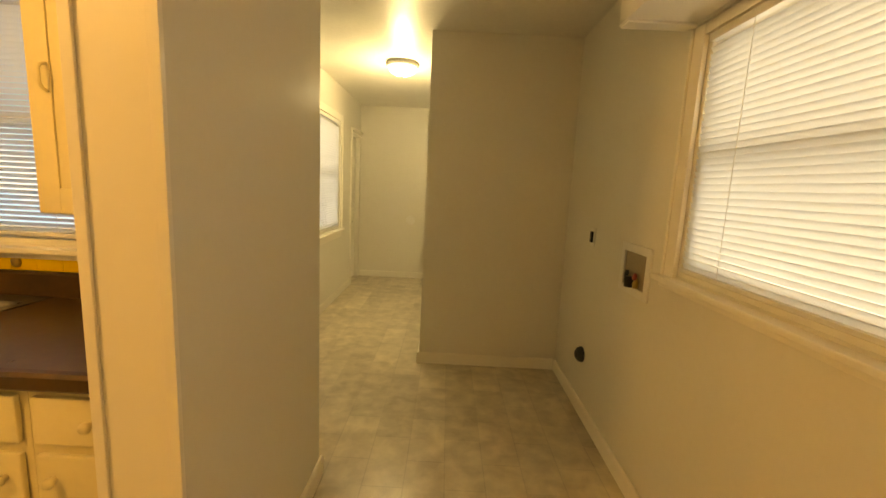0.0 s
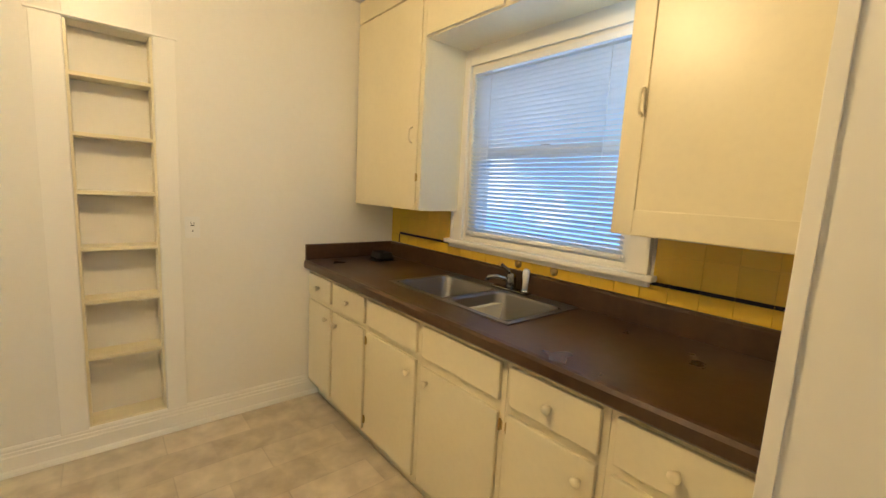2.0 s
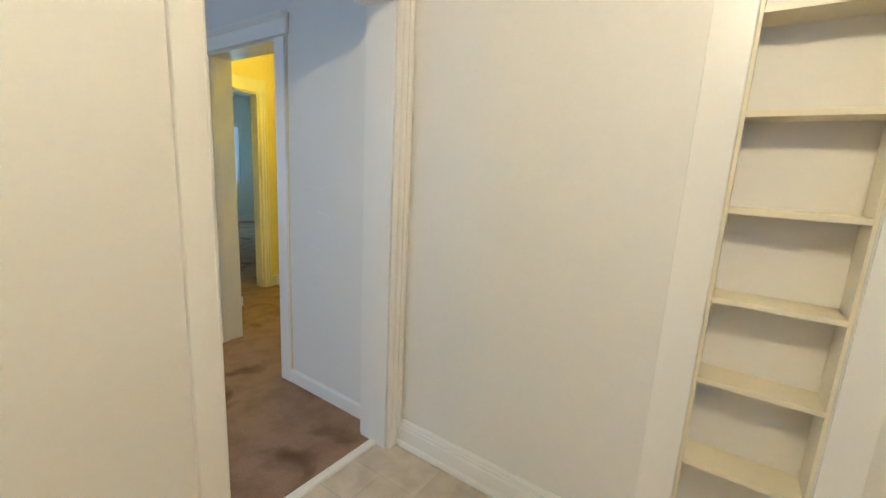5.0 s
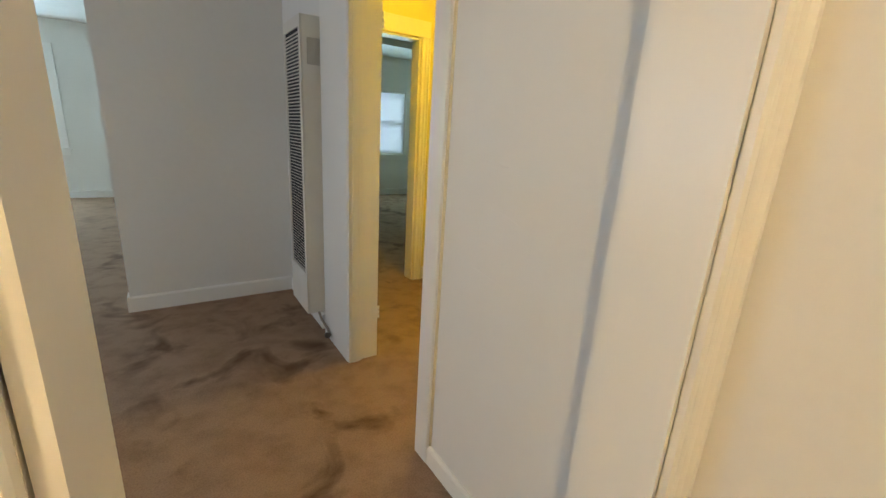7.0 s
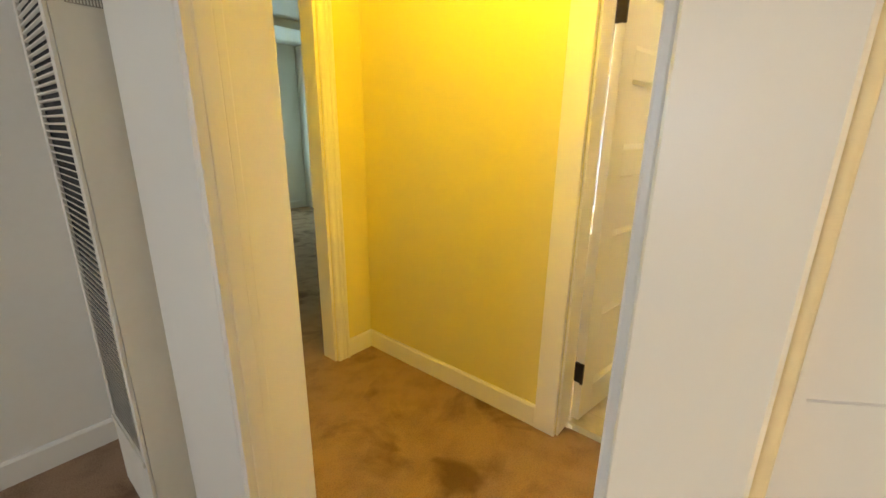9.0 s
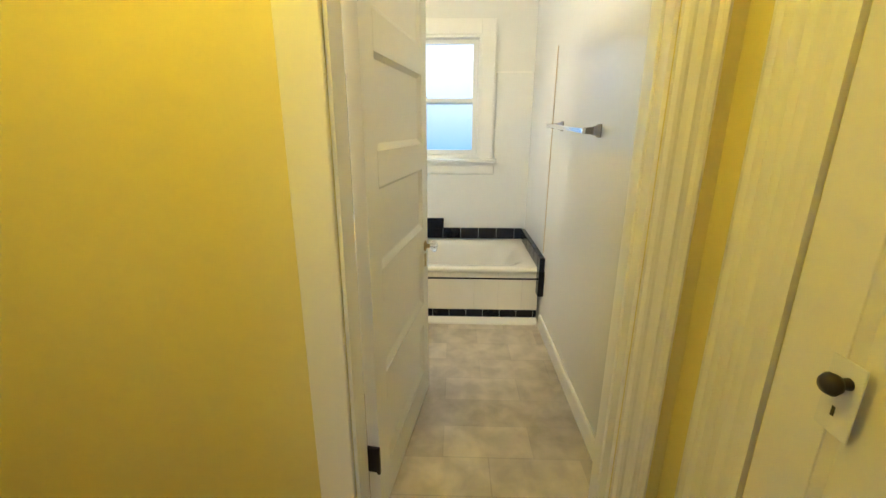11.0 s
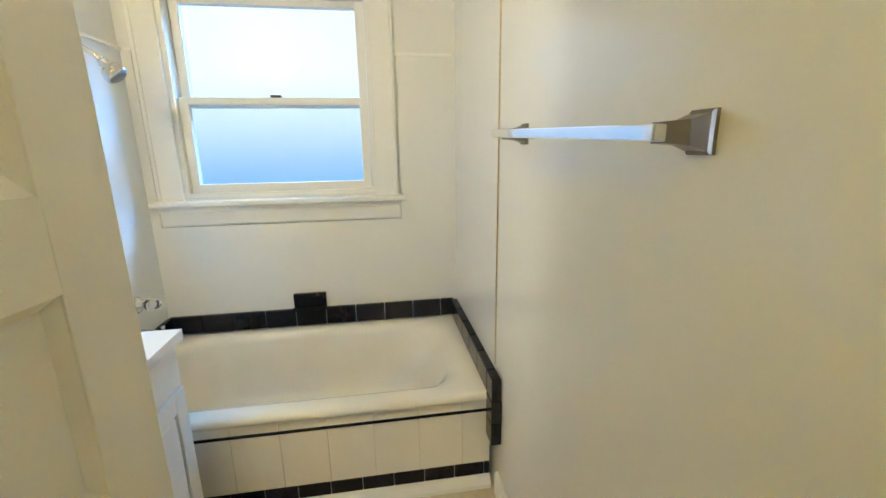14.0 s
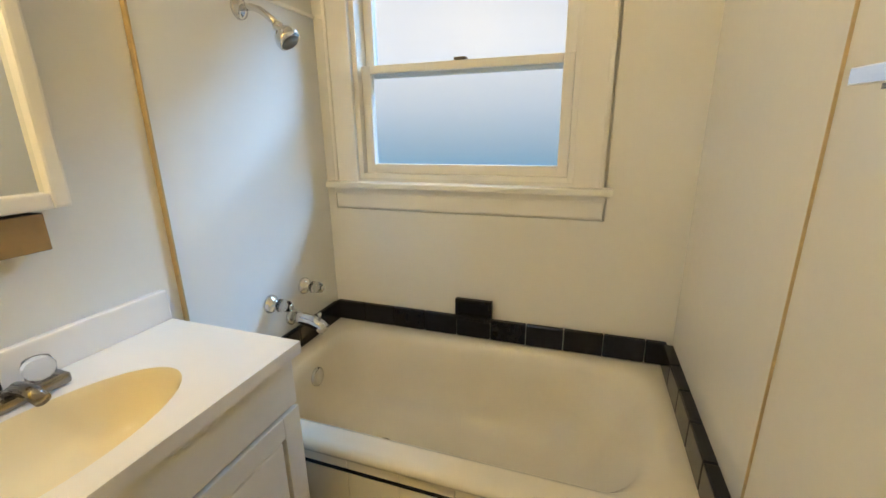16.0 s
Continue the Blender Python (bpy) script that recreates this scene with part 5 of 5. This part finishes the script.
def valve(x, z):
    t = thing("tub_valve", (x, -2.212, z), "chrome tub valve with clear acrylic handle on the surround", "valve", "tub valves")
    part("escutcheon", lathe([(0.034, 0), (0.033, 0.006), (0.024, 0.016), (0.014, 0.022), (0.012, 0.034)], (x, -2.211, z), (0, 1, 0), 20), CHROME, t)
    part("handle", lathe([(0.018, 0.034), (0.024, 0.040), (0.023, 0.055), (0.020, 0.078), (0.012, 0.086)], (x, -2.211, z), (0, 1, 0), 8), CRYSTAL, t, "clear fluted acrylic handle")
    part("cap", lathe([(0.011, 0.0862), (0.011, 0.089)], (x, -2.211, z), (0, 1, 0), 12), CHROME, t)


valve(-5.135, 0.645)
valve(-4.950, 0.645)
spt = thing("tub_spout", (-5.05, -2.19, 0.54), "chrome tub spout above the bathtub", "spout")
part("spout", tube([(-5.045, -2.189, 0.555), (-5.045, -2.16, 0.555), (-5.045, -2.12, 0.548), (-5.045, -2.085, 0.535), (-5.045, -2.065, 0.520)], 0.023, 16), CHROME, spt)
part("flange", lathe([(0.032, 0), (0.030, 0.008), (0.024, 0.012)], (-5.045, -2.2105, 0.555), (0, 1, 0), 20), CHROME, spt)
part("diverter", lathe([(0.005, 0), (0.005, 0.02), (0.009, 0.022), (0.008, 0.03)], (-5.045, -2.085, 0.555), (0, 0, 1), 10), CHROME, spt)
sh = thing("shower_head", (-4.985, -2.212, 1.575), "chrome shower head on a bent arm", "shower")
part("flange", lathe([(0.032, 0), (0.030, 0.007), (0.014, 0.014)], (-4.985, -2.211, 1.575), (0, 1, 0), 20), CHROME, sh)
part("arm", tube([(-4.985, -2.205, 1.575), (-4.987, -2.17, 1.576), (-4.990, -2.14, 1.566), (-4.993, -2.105, 1.540), (-4.995, -2.085, 1.520)], 0.010, 12), CHROME, sh)
hd = part("head", lathe([(0.012, 0), (0.016, 0.010), (0.013, 0.018), (0.030, 0.034), (0.037, 0.050), (0.036, 0.064), (0.031, 0.066)], (-4.995, -2.092, 1.526), (-0.05, 0.62, -0.78), 20), CHROME, sh)
part("nozzle_plate", lathe([(0.028, 0.0662), (0.026, 0.069)], (-4.995, -2.092, 1.526), (-0.05, 0.62, -0.78), 20), STEEL, hd)
part("lever", tube([(-4.985, -2.055, 1.500), (-4.955, -2.045, 1.498)], 0.004, 6), CHROME, hd)

# towel bar
SITE[0] = BATH(0.005)
tb = thing("towel_bar", (-4.15, -0.87, 1.24), "square chrome towel bar on the glossy bathroom wall", "towel bar")
NICKEL = mat("shaded_nickel", (0.26, 0.24, 0.22), 0.22, 1.0, grain=0.1)
for xx, zz in ((-4.43, 1.236), (-3.85, 1.218)):
    br = bmesh.new()
    rings = []
    for yy, hw, hh in ((-0.8712, 0.019, 0.025), (-0.8760, 0.019, 0.025), (-0.8800, 0.017, 0.021), (-0.9000, 0.013, 0.014), (-0.9300, 0.011, 0.0115)):
        rings.append([br.verts.new((xx + sx * hw, yy, zz + sz * hh)) for sx, sz in ((-1, -1), (1, -1), (1, 1), (-1, 1))])
    for p, q in zip(rings, rings[1:]):
        for k in range(4):
            br.faces.new((p[k], p[(k + 1) % 4], q[(k + 1) % 4], q[k]))
    br.faces.new(rings[0])
    br.faces.new(rings[-1])
    part("bracket", br, NICKEL, tb)
bar_mesh = block(-4.47, -3.835, -0.946, -0.930, -0.0095, 0.0095, 0.002)
for v in bar_mesh.verts:
    v.co.z += 1.238 + (v.co.x + 4.42) / 0.57 * -0.020
part("bar", bar_mesh, CHROME, tb)
plate("light_switch", "y", -0.87, -1, -3.338, 1.14, "white toggle switch plate beside the bathroom door", kind="switch")

# vanity
SITE[0] = BATH(0.032)
VX0, VX1, VYF, VYB, VZ = -4.594, -3.75, -1.815, -2.224, 0.748
va = thing("vanity_cabinet", (-4.17, -2.02, 0), "white thermofoil vanity cabinet with raised-panel doors", "vanity")
part("body", boxes((VX0 + 0.012, VX0 + 0.028, VYB + 0.005, VYF - 0.022, 0.0285, 0.716), (VX1 - 0.028, VX1 - 0.012, VYB + 0.005, VYF - 0.022, 0.0285, 0.716), (VX0 + 0.012, VX1 - 0.012, VYF - 0.040, VYF - 0.022, 0.09, 0.716), (VX0 + 0.028, VX1 - 0.028, VYB + 0.005, VYF - 0.04, 0.09, 0.106), (VX0 + 0.028, VX1 - 0.028, VYF - 0.09, VYF - 0.074, 0.0285, 0.09)), WHITEPL, va)
part("false_drawer_front", block(VX0 + 0.014, VX1 - 0.014, VYF - 0.0215, VYF - 0.006, 0.590, 0.712, 0.004), WHITEPL, va)
for a, b in ((VX0 + 0.014, (VX0 + VX1) / 2 - 0.002), ((VX0 + VX1) / 2 + 0.002, VX1 - 0.014)):
    d = part("door", boxes((a, a + 0.055, VYF - 0.0215, VYF - 0.003, 0.10, 0.582), (b - 0.055, b, VYF - 0.0215, VYF - 0.003, 0.10, 0.582), (a + 0.055, b - 0.055, VYF - 0.0215, VYF - 0.003, 0.527, 0.582), (a + 0.055, b - 0.055, VYF - 0.0215, VYF - 0.003, 0.10, 0.155), bevel=0.003), WHITEPL, va)
    part("raised_panel", block(a + 0.060, b - 0.060, VYF - 0.020, VYF - 0.006, 0.160, 0.522, 0.010, 3), WHITEPL, d)


def vanity_top():
    t = thing("bathroom_countertop", (-4.17, -2.02, 0.72), "white cultured marble vanity top with cream oval basin", "countertop")
    cx, cy, a, b = -4.185, -1.985, 0.232, 0.125
    bm = bmesh.new()
    n = 48
    x0, x1, y0, y1 = VX0, VX1, VYB + 0.002, VYF + 0.012

    def edge(k):
        c, s = math.cos(2 * math.pi * k / n), math.sin(2 * math.pi * k / n)
        f = min(((x1 - cx) / c if c > 1e-6 else (x0 - cx) / c if c < -1e-6 else 9), ((y1 - cy) / s if s > 1e-6 else (y0 - cy) / s if s < -1e-6 else 9))
        return cx + f * c, cy + f * s
    outer = [bm.verts.new((*edge(k), VZ)) for k in range(n)]
    lip = [bm.verts.new((cx + a * math.cos(2 * math.pi * k / n), cy + b * math.sin(2 * math.pi * k / n), VZ)) for k in range(n)]
    low = [bm.verts.new((v.co.x, v.co.y, VZ - 0.030)) for v in outer]
    for k in range(n):
        j = (k + 1) % n
        bm.faces.new((outer[k], outer[j], lip[j], lip[k]))
        bm.faces.new((outer[k], low[k], low[j], outer[j]))
    for px, py in ((x0, y0), (x1, y0), (x1, y1), (x0, y1)):
        v = min(outer, key=lambda q: (q.co.x - px) ** 2 + (q.co.y - py) ** 2)
        v.co.x, v.co.y = px, py
        w = low[outer.index(v)]
        w.co.x, w.co.y = px, py
    slab = part("slab", bm, MARBLE, t)
    bm = bmesh.new()
    rings = []
    for f, dz in ((1.0, -0.0005), (0.975, -0.006), (0.95, -0.02), (0.88, -0.06), (0.74, -0.095), (0.50, -0.118), (0.2, -0.126)):
        rings.append([bm.verts.new((cx + a * f * math.cos(2 * math.pi * k / n), cy + b * f * math.sin(2 * math.pi * k / n), VZ + dz)) for k in range(n)])
    for p, q in zip(rings, rings[1:]):
        for k in range(n):
            bm.faces.new((p[k], p[(k + 1) % n], q[(k + 1) % n], q[k]))
    bm.faces.new(rings[-1])
    for f in bm.faces:
        f.smooth = True
    part("basin", bm, BOWL, t, "cream oval basin")
    part("drain", lathe([(0.026, 0), (0.028, 0.004), (0.018, 0.005)], (cx, cy, VZ - 0.126)), CHROME, t)
    part("splash", block(VX0, VX1, VYB + 0.0015, VYB + 0.022, VZ + 0.0005, VZ + 0.082, 0.005), MARBLE, t)


vanity_top()
vf = thing("vanity_faucet", (-4.235, -2.150, VZ), "chrome vanity faucet with clear acrylic knob", "faucet")
part("base_plate", block(-4.320, -4.150, -2.176, -2.124, VZ + 0.0008, VZ + 0.026, 0.010, 3), TAP, vf)
part("spout", tube([(-4.235, -2.150, VZ + 0.02), (-4.235, -2.115, VZ + 0.042), (-4.235, -2.08, VZ + 0.044), (-4.235, -2.05, VZ + 0.034)], 0.013, 12), TAP, vf)
for xx in (-4.285, -4.185):
    part("handle", lathe([(0.013, 0), (0.024, 0.008), (0.026, 0.026), (0.020, 0.040), (0.008, 0.044)], (xx, -2.150, VZ + 0.0262), (0, 0, 1), 10), CRYSTAL, vf, "clear acrylic knob")
part("lift_rod", lathe([(0.003, 0), (0.003, 0.05), (0.007, 0.053), (0.006, 0.062)], (-4.235, -2.172, VZ + 0.026), (0, 0, 1), 8), TAP, vf)

mc = thing("medicine_cabinet", (-4.13, -2.2, 1.0), "wood-framed mirrored medicine cabinet with open ledge below", "cabinet")
part("box", block(-4.375, -4.08, -2.222, -2.185, 1.000, 1.072, 0.002), WOODB, mc, "brown open ledge box")
MX0, MX1, MZ0, MZ1 = -4.425, -4.03, 1.078, 1.66
prof = 0.032
part("frame", boxes((MX0, MX0 + prof, -2.222, -2.178, MZ0, MZ1), (MX1 - prof, MX1, -2.222, -2.178, MZ0, MZ1), (MX0 + prof, MX1 - prof, -2.222, -2.178, MZ0, MZ0 + prof), (MX0 + prof, MX1 - prof, -2.222, -2.178, MZ1 - prof, MZ1), bevel=0.006), TRIM, mc, "cream moulded frame")
part("mirror", block(MX0 + prof - 0.003, MX1 - prof + 0.003, -2.205, -2.198, MZ0 + prof - 0.003, MZ1 - prof + 0.003), MIRROR, mc)
vl = thing("vanity_light", (-4.0, -2.2, 1.95), "lit frosted wall lamp above the medicine cabinet", "wall lamp")
part("back_plate", block(-3.86, -3.64, -2.222, -2.205, 1.88, 2.0, 0.004), CHROME, vl)
o = part("shade", lathe([(0.03, 0), (0.06, 0.02), (0.07, 0.06), (0.06, 0.10), (0.03, 0.115)], (-3.75, -2.02, 1.89), (0, 0, 1), 20), LENSW, vl, "lit frosted glass shade")
o.visible_shadow = False
part("arm", tube([(-3.75, -2.206, 1.94), (-3.75, -2.12, 1.92), (-3.75, -2.05, 1.90)], 0.008), CHROME, vl)
